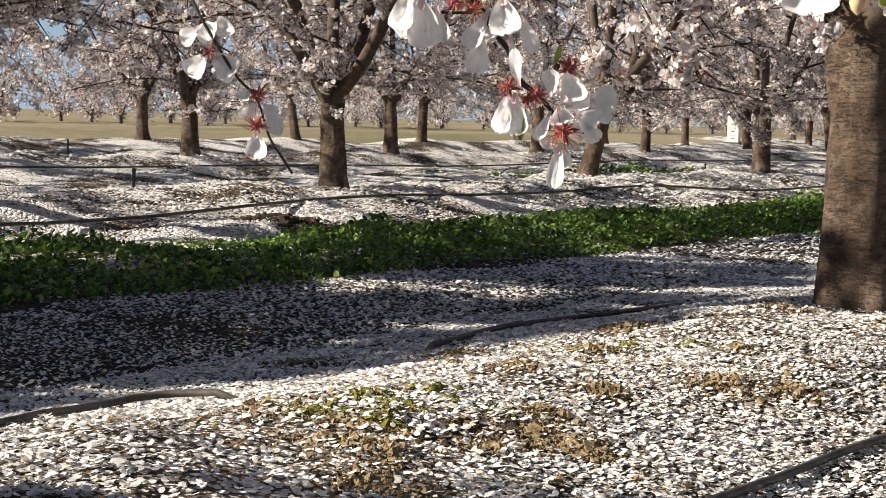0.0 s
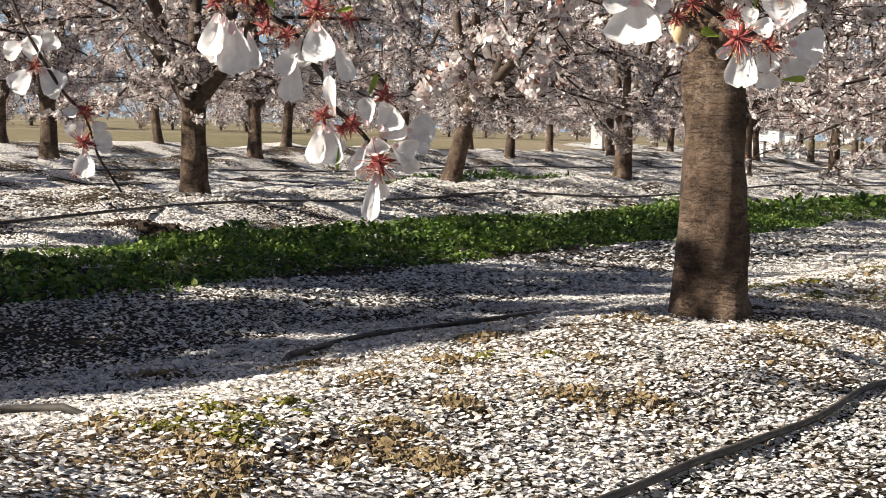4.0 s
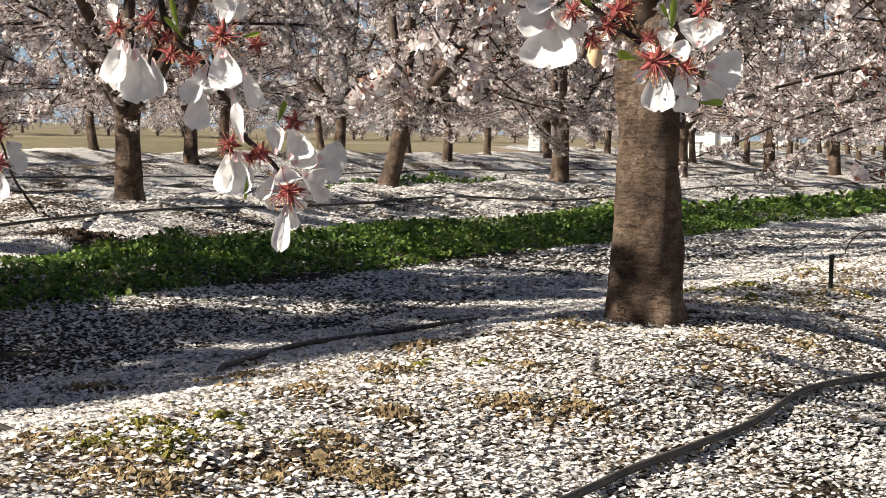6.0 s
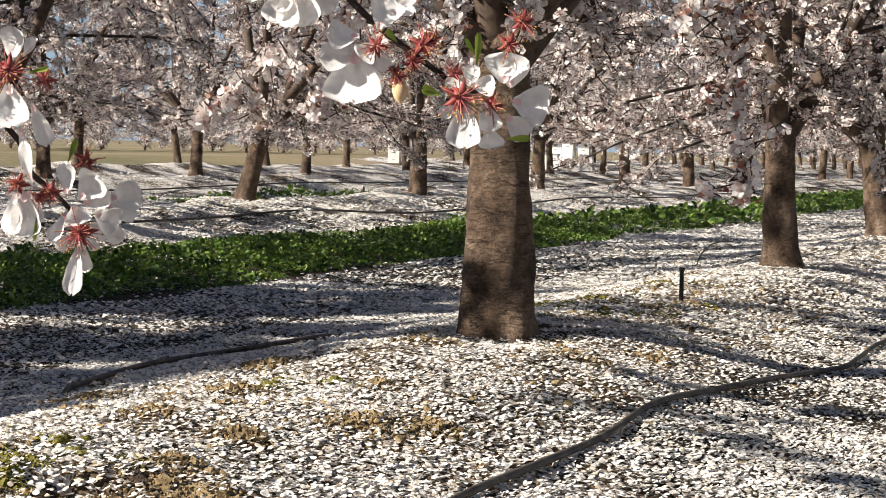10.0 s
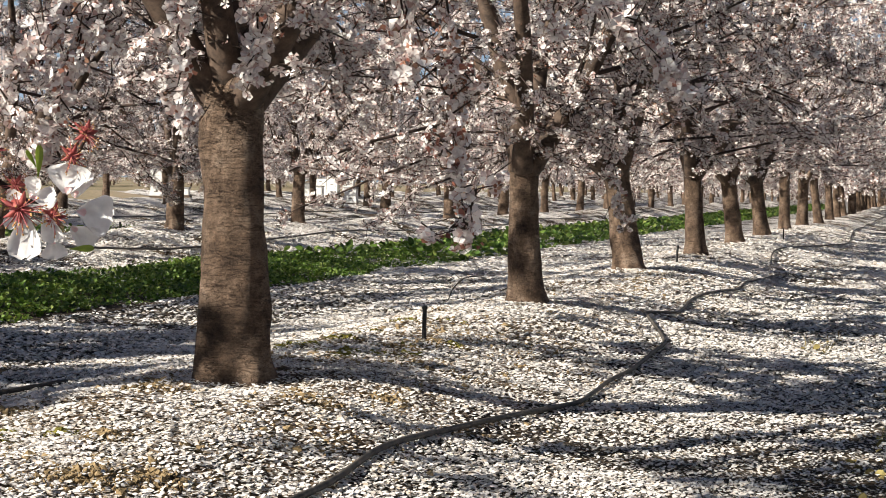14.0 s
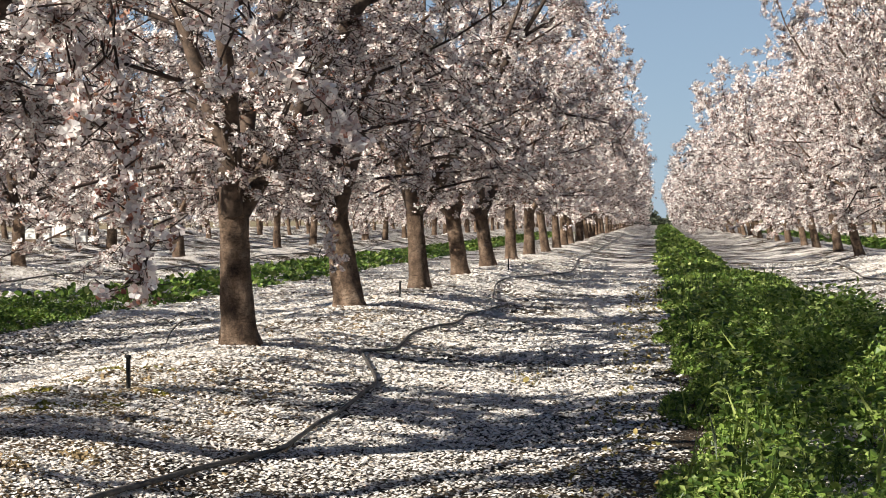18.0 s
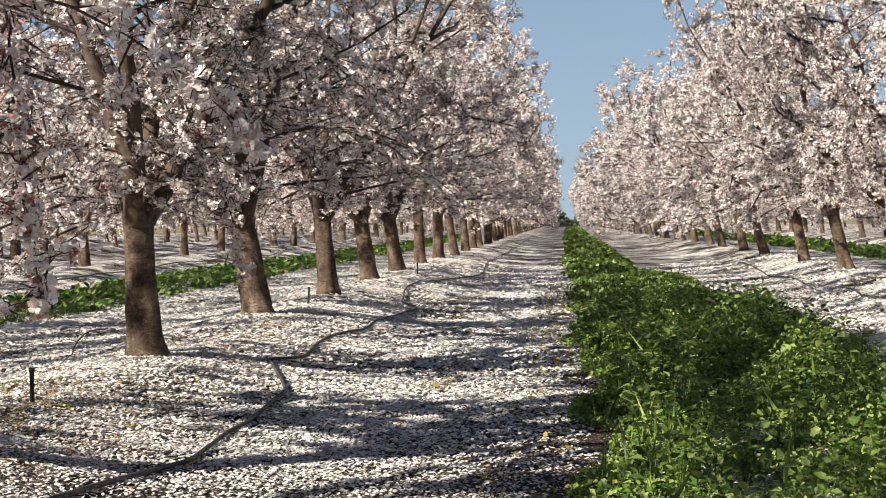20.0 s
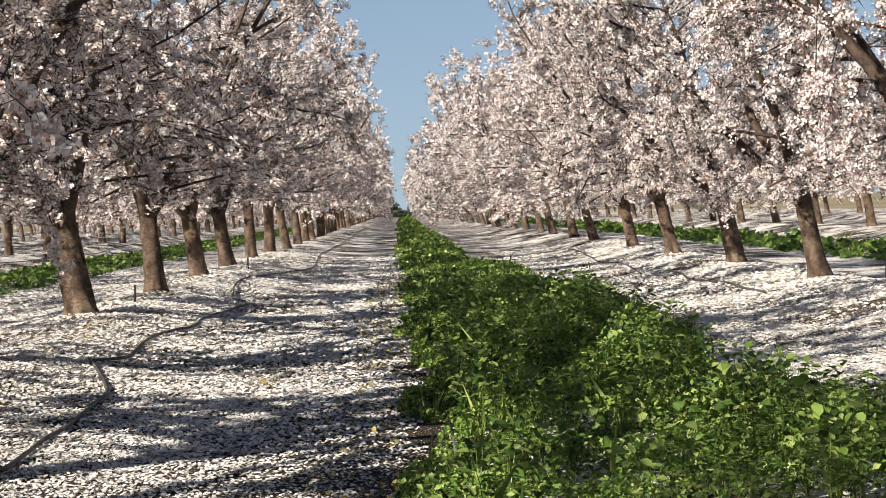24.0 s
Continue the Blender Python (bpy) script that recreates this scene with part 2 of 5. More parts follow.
def ground_z(x, y):
    """Height of the orchard floor: a low berm under each row of trees, level alleys between."""
    x, y = np.asarray(x, float), np.asarray(y, float)
    d = np.full(np.broadcast(x, y).shape, 99.0)
    for r in ROWS_X:
        d = np.minimum(d, np.abs(x - r + 0.25 * (wave(y, r, 3.0) - 0.5)))
    near_tree = 0.5 + 0.5 * np.cos(y / 4.6 * 2 * math.pi)
    berm = (0.21 + 0.05 * near_tree) * np.exp(-(d / 0.98) ** 2)
    lumps = 0.055 * (wave(x, y, 0.9) - 0.5) + 0.03 * (wave(x, y, 0.28, 3) - 0.5) + 0.016 * (wave(x, y, 0.1, 7) - 0.5)
    rough = np.where(x < -5.6, 0.85, 0.35) + 0.65 * np.exp(-(d / 1.3) ** 2)
    rise = 0.0105 * np.clip(-x, 0, 24)
    furrow = np.where(x < -5.6, 0.085, 0.0) * (wave(x, y * 0.5, 0.5, 9) + 0.6 * wave(x, y * 0.8, 0.24, 2) + 0.3 * wave(x, y, 0.13, 4) - 0.95)
    holes = sum(depth * np.exp(-((x - hx) / rx) ** 2 - ((y - hy) / ry) ** 2) for hx, hy, rx, ry, depth in HOLLOWS)
    return -0.26 + berm + lumps * rough + rise + furrow - holes


def raw_mesh(name, verts, faces, mats, index=None, smooth=False):
    """A mesh from arrays; faces all have the same number of corners."""
    verts, faces = np.asarray(verts, np.float32), np.asarray(faces, np.int32)
    me = bpy.data.meshes.new(name)
    n, k = faces.shape
    me.vertices.add(len(verts))
    me.vertices.foreach_set("co", verts.ravel())
    me.loops.add(n * k)
    me.loops.foreach_set("vertex_index", faces.ravel())
    me.polygons.add(n)
    me.polygons.foreach_set("loop_start", np.arange(0, n * k, k, dtype=np.int32))
    for m in mats:
        me.materials.append(m)
    if index is not None:
        me.polygons.foreach_set("material_index", np.asarray(index, np.int32))
    me.polygons.foreach_set("use_smooth", np.full(n, smooth))
    me.update(calc_edges=True)
    return me


def part(name, data, parent, label="", at=None):
    ob = new(name, data)
    ob.parent = parent
    if at is not None:
        ob.matrix_basis = at
    if label:
        ob["label"] = label
    return ob


def empty(name, m=None):
    ob = new(name)
    ob.empty_display_size = 0.1
    if m is not None:
        ob.matrix_basis = m
    return ob


class Tubes:
    """Collects tapered round tubes along polylines, as quads."""

    def __init__(self):
        self.v, self.f, self.n = [], [], 0

    def add(self, pts, radii, sides, lump=0.0, roots=0.0):
        pts = np.asarray(pts, float)
        along = np.gradient(pts, axis=0)
        along /= np.linalg.norm(along, axis=1)[:, None] + 1e-9
        ref = np.array((0.0, 0.0, 1.0)) if abs(along[0, 2]) < 0.8 else np.array((1.0, 0.0, 0.0))
        a = np.cross(along, ref)
        a /= np.linalg.norm(a, axis=1)[:, None] + 1e-9
        b = np.cross(along, a)
        ang = np.arange(sides) * 2 * math.pi / sides
        r = np.asarray(radii, float)[:, None] * np.ones(sides)
        if lump:
            r = r * (1 + lump * (wave(np.cos(ang)[None] * 1.3 + pts[:, 2:3] * 0.6, pts[:, 2:3] * 3 + np.sin(ang)[None] * 1.3, 0.55) - 0.5) * 2)
        if roots:
            low = np.exp(-np.clip(pts[:, 2:3], 0, 9) / 0.14)
            r = r * (1 + roots * low * np.cos(2.5 * ang[None] + 0.7) ** 4 + 0.35 * roots * (np.cos(3 * ang[None] + pts[:, 2:3] * 2.1) - 0.2))
            r = r * (1 + 0.05 * (wave(ang[None] * 2.2, pts[:, 2:3] * 9, 1.0) - 0.5) + 0.035 * (wave(ang[None] * 4.5, pts[:, 2:3] * 26, 1.0, 5) - 0.5))
        ring = pts[:, None] + (np.cos(ang)[None, :, None] * a[:, None] + np.sin(ang)[None, :, None] * b[:, None]) * r[:, :, None]
        m = len(pts)
        self.v.append(ring.reshape(-1, 3))
        i, j = np.meshgrid(np.arange(m - 1), np.arange(sides), indexing="ij")
        k = (j + 1) % sides
        q = np.stack((i * sides + j, i * sides + k, (i + 1) * sides + k, (i + 1) * sides + j), -1).reshape(-1, 4)
        self.f.append(q + self.n)
        self.n += m * sides

    def mesh(self, name, material, smooth=True):
        return raw_mesh(name, np.concatenate(self.v), np.concatenate(self.f), [material], smooth=smooth)


def turns(rng, n, up=0.0):
    """n random rotations; up leans their z axis towards the zenith."""
    z = rng.normal(size=(n, 3))
    z /= np.linalg.norm(z, axis=1)[:, None]
    z[:, 2] += up
    z /= np.linalg.norm(z, axis=1)[:, None]
    x = np.cross(z, rng.normal(size=(n, 3)))
    x /= np.linalg.norm(x, axis=1)[:, None]
    return np.stack((x, np.cross(z, x), z), -1)


def scatter(shape, faces, places, rot, size):
    """Copies of a small shape at places, as one array of corners and faces."""
    shape, faces = np.asarray(shape, float), np.asarray(faces, int)
    v = np.einsum("nij,kj->nki", rot, shape) * np.asarray(size, float)[:, None, None] + places[:, None]
    f = faces[None] + (np.arange(len(places)) * len(shape))[:, None, None]
    return v.reshape(-1, 3), f.reshape(-1, faces.shape[1])


# ---- ground: one sheet to the horizon ----
def steps(*runs):
    out = []
    for a, b, d in runs:
        out += list(np.arange(a, b - 1e-6, d))
    return np.array(out + [runs[-1][1]])


def build_ground():
    gx = steps((-1500, -200, 100), (-200, -60, 20), (-60, -22, 2), (-22, -15, 0.3), (-15, -9.5, 0.13), (-9.5, -5.5, 0.09), (-5.5, -2.5, 0.16), (-2.5, 1.6, 0.05), (1.6, 9, 0.2), (9, 34, 0.5), (34, 60, 4), (60, 200, 20), (200, 1500, 100))
    gy = steps((-300, -60, 40), (-60, -12, 4), (-12, -5, 0.4), (-5, -4, 0.2), (-4, 3, 0.055), (3, 14, 0.12), (14, 40, 0.45), (40, 100, 1.2), (100, 300, 8), (300, 2000, 100))
    x, y = np.meshgrid(gx, gy, indexing="ij")
    z = ground_z(x, y)
    v = np.stack((x, y, z), -1).reshape(-1, 3)
    nx, ny = len(gx), len(gy)
    i, j = np.meshgrid(np.arange(nx - 1), np.arange(ny - 1), indexing="ij")
    f = np.stack((i * ny + j, (i + 1) * ny + j, (i + 1) * ny + j + 1, i * ny + j + 1), -1).reshape(-1, 4)
    cx, cy = (gx[:-1] + gx[1:]) / 2, (gy[:-1] + gy[1:]) / 2
    cx, cy = np.meshgrid(cx, cy, indexing="ij")
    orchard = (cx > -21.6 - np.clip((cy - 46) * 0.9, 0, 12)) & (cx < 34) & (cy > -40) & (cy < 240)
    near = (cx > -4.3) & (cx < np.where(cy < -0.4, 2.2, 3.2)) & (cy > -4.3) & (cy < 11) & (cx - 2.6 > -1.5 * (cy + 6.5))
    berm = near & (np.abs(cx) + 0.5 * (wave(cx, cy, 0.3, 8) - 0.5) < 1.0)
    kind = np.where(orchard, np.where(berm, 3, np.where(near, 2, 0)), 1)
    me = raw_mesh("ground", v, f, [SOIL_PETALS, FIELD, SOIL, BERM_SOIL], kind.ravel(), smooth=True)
    return tagged(new("ground", me), "brown orchard soil strewn with white petals, dry grass field beyond", "ground", kind="structure")


build_ground()


# ---- almond trees ----
def curve_pts(start, direction, length, n, rng, lift=0.0, wander=0.12):
    d = np.asarray(direction, float)
    d = d / np.linalg.norm(d)
    p, out = np.asarray(start, float), [np.asarray(start, float)]
    for _ in range(n):
        d = d + rng.normal(size=3) * wander + np.array((0, 0, lift))
        d /= np.linalg.norm(d)
        p = p + d * length / n
        out.append(p)
    return np.array(out)


def grow(seed, fork=0.88, n2=7, n3=7, n4=3, girth=0.135, skirt=0.05, gap=None):
    """The wood of one tree: trunk, limbs, branches and twigs, each a polyline with its radii."""
    rng = np.random.RandomState(seed)
    wood = {"trunk": [], "limb": [], "branch": [], "twig": []}
    h = np.append(np.array((-0.12, -0.03, 0.03, 0.09, 0.18, 0.34, 0.55, 0.8)) * fork / 0.95, (fork, fork + 0.12))
    flare = np.array((1.5, 1.36, 1.24, 1.14, 1.06, 1.0, 0.94, 0.92, 0.95, 0.72))
    bend = rng.uniform(-0.03, 0.03, 2)
    fine = np.unique(np.concatenate((h, np.linspace(h[0], h[-2], 30))))
    h, flare = fine, np.interp(fine, h, flare)
    pts = np.stack((bend[0] * np.sin(h * 2), bend[1] * np.sin(h * 2.3), h), -1)
    wood["trunk"].append((pts, girth * flare, 18))
    a0, k = rng.uniform(0, 6.28), 5
    for s in range(k):
        a = a0 + s * 2 * math.pi / k + rng.uniform(-0.3, 0.3)
        el = radians(rng.uniform(46, 64)) if s else radians(82)
        d = (math.cos(a) * math.cos(el), math.sin(a) * math.cos(el), math.sin(el))
        length = rng.uniform(3.3, 4.0)
        base = pts[-2] + np.array((d[0] * 0.07, d[1] * 0.07, -0.05))
        limb = curve_pts(base, d, length, 8, rng, lift=0.045, wander=0.09)
        wood["limb"].append((limb, girth * 0.4 * (1 - np.linspace(0, 1, 9)) ** 1.35 + 0.008, 8))
        for _ in range(n3 * 4):
            i = int(8 * rng.rand() ** 1.4)
            d4 = rng.normal(size=3) + np.array((d[0] * 0.3, d[1] * 0.3, 0))
            wood["twig"].append((curve_pts(limb[i] + (limb[i + 1] - limb[i]) * rng.rand(), d4, rng.uniform(0.2, 0.6), 3, rng, lift=-0.05, wander=0.2), np.linspace(0.006, 0.0025, 4), 3))
        for q in range(n2):
            u = 0.04 + 0.96 * (q + rng.uniform(0, 0.8)) / n2
            w = u * 8
            i = min(int(w), 7)
            p = limb[i] + (limb[i + 1] - limb[i]) * (w - i)
            a2 = a + rng.uniform(-1.7, 1.7) if s else rng.uniform(0, 6.28)
            e2 = radians(rng.uniform(-6, 24) + 46 * u)
            d2 = (math.cos(a2) * math.cos(e2), math.sin(a2) * math.cos(e2), math.sin(e2))
            l2 = rng.uniform(1.3, 2.1) * (1.1 - 0.5 * u)
            br = curve_pts(p, d2, l2, 5, rng, lift=-0.12 + 0.16 * u, wander=0.13)
            wood["branch"].append((br, np.linspace(0.012 + 0.008 * math.sin(math.pi * u), 0.005, 6), 5))
            for r in range(n3):
                u3 = 0.12 + 0.88 * (r + rng.uniform(0, 1)) / n3
                w3 = min(u3 * 5, 4.99)
                i3 = int(w3)
                p3 = br[i3] + (br[i3 + 1] - br[i3]) * (w3 - i3)
                d3 = (br[i3 + 1] - br[i3])
                d3 = d3 / np.linalg.norm(d3) + rng.normal(size=3) * 0.75
                l3 = rng.uniform(0.35, 0.85)
                tw = curve_pts(p3, d3, l3, 3, rng, lift=-0.09, wander=0.2)
                wood["twig"].append((tw, np.linspace(0.006, 0.0025, 4), 3))
                for _ in range(n4):
                    i4 = rng.randint(0, 3)
                    d4 = tw[i4 + 1] - tw[i4]
                    d4 = d4 / np.linalg.norm(d4) + rng.normal(size=3) * 0.8
                    t4 = curve_pts(tw[i4], d4, rng.uniform(0.15, 0.42), 2, rng, lift=-0.1, wander=0.2)
                    wood["twig"].append((t4, np.array((0.004, 0.003, 0.002)), 3))
    low = fork - skirt
    for key in ("limb", "branch", "twig"):
        kept = []
        for pts, r, sides in wood[key]:
            pts = pts.copy()
            out = np.hypot(pts[:, 0], pts[:, 1])
            new_out = np.where(out > 1.5, 1.5 + (out - 1.5) * 0.42, out)
            pts[:, :2] *= (new_out / np.maximum(out, 1e-6))[:, None]
            pts[:, 2] = np.where(pts[:, 2] > 4.6, 4.6 + (pts[:, 2] - 4.6) * 0.6, pts[:, 2])
            if key != "limb":
                pts[:, 2] = np.where(pts[:, 2] < low + 0.3, low + 0.3 + (pts[:, 2] - low - 0.3) * 0.45, pts[:, 2])
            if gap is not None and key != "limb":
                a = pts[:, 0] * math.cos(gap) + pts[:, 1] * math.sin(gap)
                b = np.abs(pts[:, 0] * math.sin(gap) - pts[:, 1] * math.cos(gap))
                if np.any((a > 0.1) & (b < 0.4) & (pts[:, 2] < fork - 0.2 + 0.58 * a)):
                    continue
            if key != "twig" or pts[:, 2].min() > low - rng.uniform(0, 0.3) ** 2 * 4:
                kept.append((pts, r, sides))
        wood[key] = kept
    return wood


def flower_shape(k, cup, rng, corners):
    """k petals round a centre, each narrow at its base and broad near its tip."""
    v, f = [], []
    for i in range(k):
        a = 2 * math.pi * i / k + rng.uniform(-0.2, 0.2)
        c, s = math.cos(a), math.sin(a)
        z1, z2 = cup * rng.uniform(0.4, 0.9), cup * rng.uniform(0.7, 1.3)
        wide = 0.9 if k > 3 else 1.15
        if corners == 4:
            outline = ((0.05, 0, 0), (0.72, -wide * 0.5, z1 + 0.1), (1.0, rng.uniform(-0.1, 0.1), z2), (0.72, wide * 0.5, z1 + 0.1))
        else:
            outline = ((0.0, 0, 0), (0.95, -wide * 0.5, z1), (1.0, wide * 0.5, z2))
        for rr, side, zz in outline:
            v.append((c * rr - s * side, s * rr + c * side, zz))
        f.append(tuple(corners * i + n for n in range(corners)))
    return v, f


def crown_mesh(name, wood, seed, per_metre, size, kinds, spread, calyx_share, corners, shade_spurs=0.8, bunch=6):
    """Blossoms set along the twigs."""
    rng = np.random.RandomState(seed + 100)
    places = []
    for key in ("twig", "branch"):
        for pts, _, _ in wood[key]:
            ln = np.linalg.norm(np.diff(pts, axis=0), axis=1).sum()
            n = rng.poisson(ln * per_metre * (1.0 if key == "twig" else 0.7))
            if not n:
                continue
            u = rng.uniform(0.05, 1, n) * (len(pts) - 1.001)
            if n > 2:
                u = np.where(rng.rand(n) < 0.88, u[rng.randint(0, max(1, n // bunch), n)], u)
            i = u.astype(int)
            places.append(pts[i] + (pts[i + 1] - pts[i]) * (u - i)[:, None])
    p = np.concatenate(places)
    p = p + rng.normal(size=p.shape) * spread
    mats, vs, fs, n = [], [], [], 0
    group = rng.randint(0, len(kinds), len(p))
    late = rng.rand(len(p)) < calyx_share
    for g, (k, cup) in enumerate(kinds):
        q = p[(group == g) & ~late]
        sv, sf = flower_shape(k, cup, rng, corners)
        v, f = scatter(sv, sf, q, turns(rng, len(q), 0.25), size * rng.uniform(0.75, 1.2, len(q)))
        vs.append(v)
        fs.append(f + n)
        mats.append(np.zeros(len(f), int))
        n += len(v)
    q = np.concatenate((p[late], p[late] + 0.01, p[~late][::4]))
    sv = [(-0.38, 0, -0.3), (0.38, 0.1, -0.3), (0.25, 0.05, 0.4), (-0.25, -0.05, 0.35)][:corners]
    v, f = scatter(sv, [tuple(range(corners))], q, turns(rng, len(q)), size * rng.uniform(0.6, 1.2, len(q)))
    vs.append(v)
    fs.append(f + n)
    mats.append(np.ones(len(f), int))
    n += len(v)
    # dark fruiting-spur slivers between the blossoms, added to stand in for crown shade
    q = p[rng.rand(len(p)) < shade_spurs] + rng.normal(size=3) * 0.01
    w = 0.115 if size < 0.035 else 0.17
    sv = [(-w, 0, 0), (w, 0.03, 0), (w * 0.75, 0.06, 2.2), (-w * 0.3, 0.0, 2.4)][:corners]
    v, f = scatter(sv, [tuple(range(corners))], q, turns(rng, len(q), 0.2), size * rng.uniform(0.8, 1.7, len(q)))
    vs.append(v)
    fs.append(f + n)
    mats.append(np.full(len(f), 2))
    return raw_mesh(name, np.concatenate(vs), np.concatenate(fs), [PETAL, CALYX, TWIG], np.concatenate(mats))


def wood_meshes(wood, lod):
    trunk = Tubes()
    for pts, r, s in wood["trunk"]:
        k = (1, 2, 4, 7)[lod]
        keep = np.unique(np.append(np.arange(0, len(pts), k), (len(pts) - 2, len(pts) - 1)))
        trunk.add(pts[keep], r[keep], (48, 16, 8, 6)[lod], lump=0.1, roots=0.14 if lod < 2 else 0.0)
    limbs = []
    for pts, r, s in wood["limb"]:
        k = 1 if lod < 2 else 4
        t = Tubes() if lod < 2 else trunk
        t.add(pts[::k], r[::k], (9, 7, 4, 3)[lod], lump=0.1)
        if lod < 2:
            limbs.append(t.mesh("limb", SHADED_LIMB_BARK))
    t = Tubes()
    for pts, r, s in wood["branch"]:
        if lod < 3:
            t.add(pts[::1 if lod < 2 else 5], r[::1 if lod < 2 else 5], (5, 4, 3, 3)[lod])
    if lod < 2:
        for pts, r, s in wood["twig"]:
            k = 1 if lod < 1 else len(pts) - 1
            t.add(pts[::k], r[::k], 3)
    return trunk.mesh("trunk", BARK), limbs, (t.mesh("branchwork", TWIG) if t.v else None)


LODS = {
    9: dict(per_metre=96, size=0.0195, kinds=((5, 0.25), (5, 0.6), (4, 0.05)), spread=0.017, calyx_share=0.2, corners=3, shade_spurs=0.8, bunch=10),
    # coarse dense crown for unseen trees, there only to cast shade
    7: dict(per_metre=46, size=0.085, kinds=((4, 0.3), (3, 0.7)), spread=0.08, calyx_share=0.1, corners=3, shade_spurs=0.6),
    0: dict(per_metre=94, size=0.0205, kinds=((5, 0.25), (5, 0.6), (4, 0.05)), spread=0.018, calyx_share=0.22, corners=3, shade_spurs=0.9, bunch=11),
    1: dict(per_metre=100, size=0.0215, kinds=((3, 0.25), (3, 0.7)), spread=0.021, calyx_share=0.24, corners=3, shade_spurs=0.9, bunch=12),
    6: dict(per_metre=135, size=0.0215, kinds=((3, 0.25), (3, 0.7)), spread=0.026, calyx_share=0.24, corners=3, shade_spurs=1.0, bunch=12),
    2: dict(per_metre=60, size=0.034, kinds=((3, 0.3), (3, 0.7)), spread=0.034, calyx_share=0.22, corners=3, shade_spurs=0.9, bunch=10),
    3: dict(per_metre=42, size=0.06, kinds=((2, 0.4), (3, 0.8)), spread=0.06, calyx_share=0.22, corners=3, shade_spurs=0.8, bunch=8),
    4: dict(per_metre=14, size=0.1, kinds=((2, 0.4), (2, 0.8)), spread=0.1, calyx_share=0.17, corners=3, shade_spurs=0.6, bunch=4),
}
TREE_LABEL = "almond tree in white blossom with brown trunk on a low berm"


def build_tree(seed, lod, girth=0.135, fork=0.88, skirt=0.05, gap=None):
    level = {9: 0, 4: 3, 6: 1, 7: 2}.get(lod, lod)
    n2, n3, n4 = ((8, 7, 3), (7, 6, 2), (7, 5, 1), (6, 4, 0))[level]
    wood = grow(seed, fork, n2, n3, n4, girth, skirt, gap)
    root = empty("almond_tree")
    trunk, limbs, twigs = wood_meshes(wood, level)
    part("trunk", trunk, root)
    for me in limbs:
        part("limb", me, root)
    if twigs:
        part("branchwork", twigs, root)["kind"] = "stuff"
    part("crown", crown_mesh("crown", wood, seed, **LODS[lod]), root, "white and pale pink blossoms along bare twigs")
    return tagged(root, TREE_LABEL, "tree", "almond trees of the orchard")


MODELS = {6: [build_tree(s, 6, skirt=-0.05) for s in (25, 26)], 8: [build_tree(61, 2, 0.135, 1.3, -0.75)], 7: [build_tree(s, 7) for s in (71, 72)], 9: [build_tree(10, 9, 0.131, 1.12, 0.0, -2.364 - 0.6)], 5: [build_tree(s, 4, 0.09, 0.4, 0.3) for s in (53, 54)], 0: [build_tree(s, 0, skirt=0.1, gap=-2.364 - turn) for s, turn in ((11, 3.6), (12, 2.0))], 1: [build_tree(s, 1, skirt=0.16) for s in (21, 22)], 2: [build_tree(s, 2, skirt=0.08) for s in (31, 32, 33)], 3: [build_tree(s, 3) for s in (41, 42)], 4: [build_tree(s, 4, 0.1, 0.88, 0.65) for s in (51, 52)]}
USED = set()


def plant(x, y, z=None, turn=0.0, size=1.0, lean=(0.0, 0.0), girth=1.0, lod=None, model=0, label="", tall=1.0, wide=1.0):
    if lod is None:
        d = math.hypot(x - 2.8, y + 6.7)
        lod = 2 if y < -2.5 and abs(x) > 3 else 6 if 5 < x < 9 and d < 31 else 0 if d < 17 else 1 if d < 31 else 2 if d < 60 else 3 if d < 105 else 4
    if z is None:
        z = float(ground_z(x, y)) - 0.01
    src = MODELS[lod][model % len(MODELS[lod])]
    m = Matrix.Translation((x, y, z)) @ Matrix.Rotation(radians(lean[0]), 4, "Y") @ Matrix.Rotation(radians(lean[1]), 4, "X") @ Matrix.Rotation(turn, 4, "Z") @ Matrix.Diagonal((size, size, size * tall, 1))
    if src not in USED:
        USED.add(src)
        src.matrix_basis = m
        ob = src
    else:
        ob = copy_thing(src, m)
        ob.matrix_basis = m
    if girth != 1.0:
        for c in ob.children:
            if c.name.split(".")[0] == "trunk":
                c.scale = (girth, girth, 1)
    if wide != 1.0:
        for c in ob.children:
            if c.name.split(".")[0] != "trunk":
                c.scale = (wide, wide, 1)
    if label:
        ob["label"] = label
    return ob


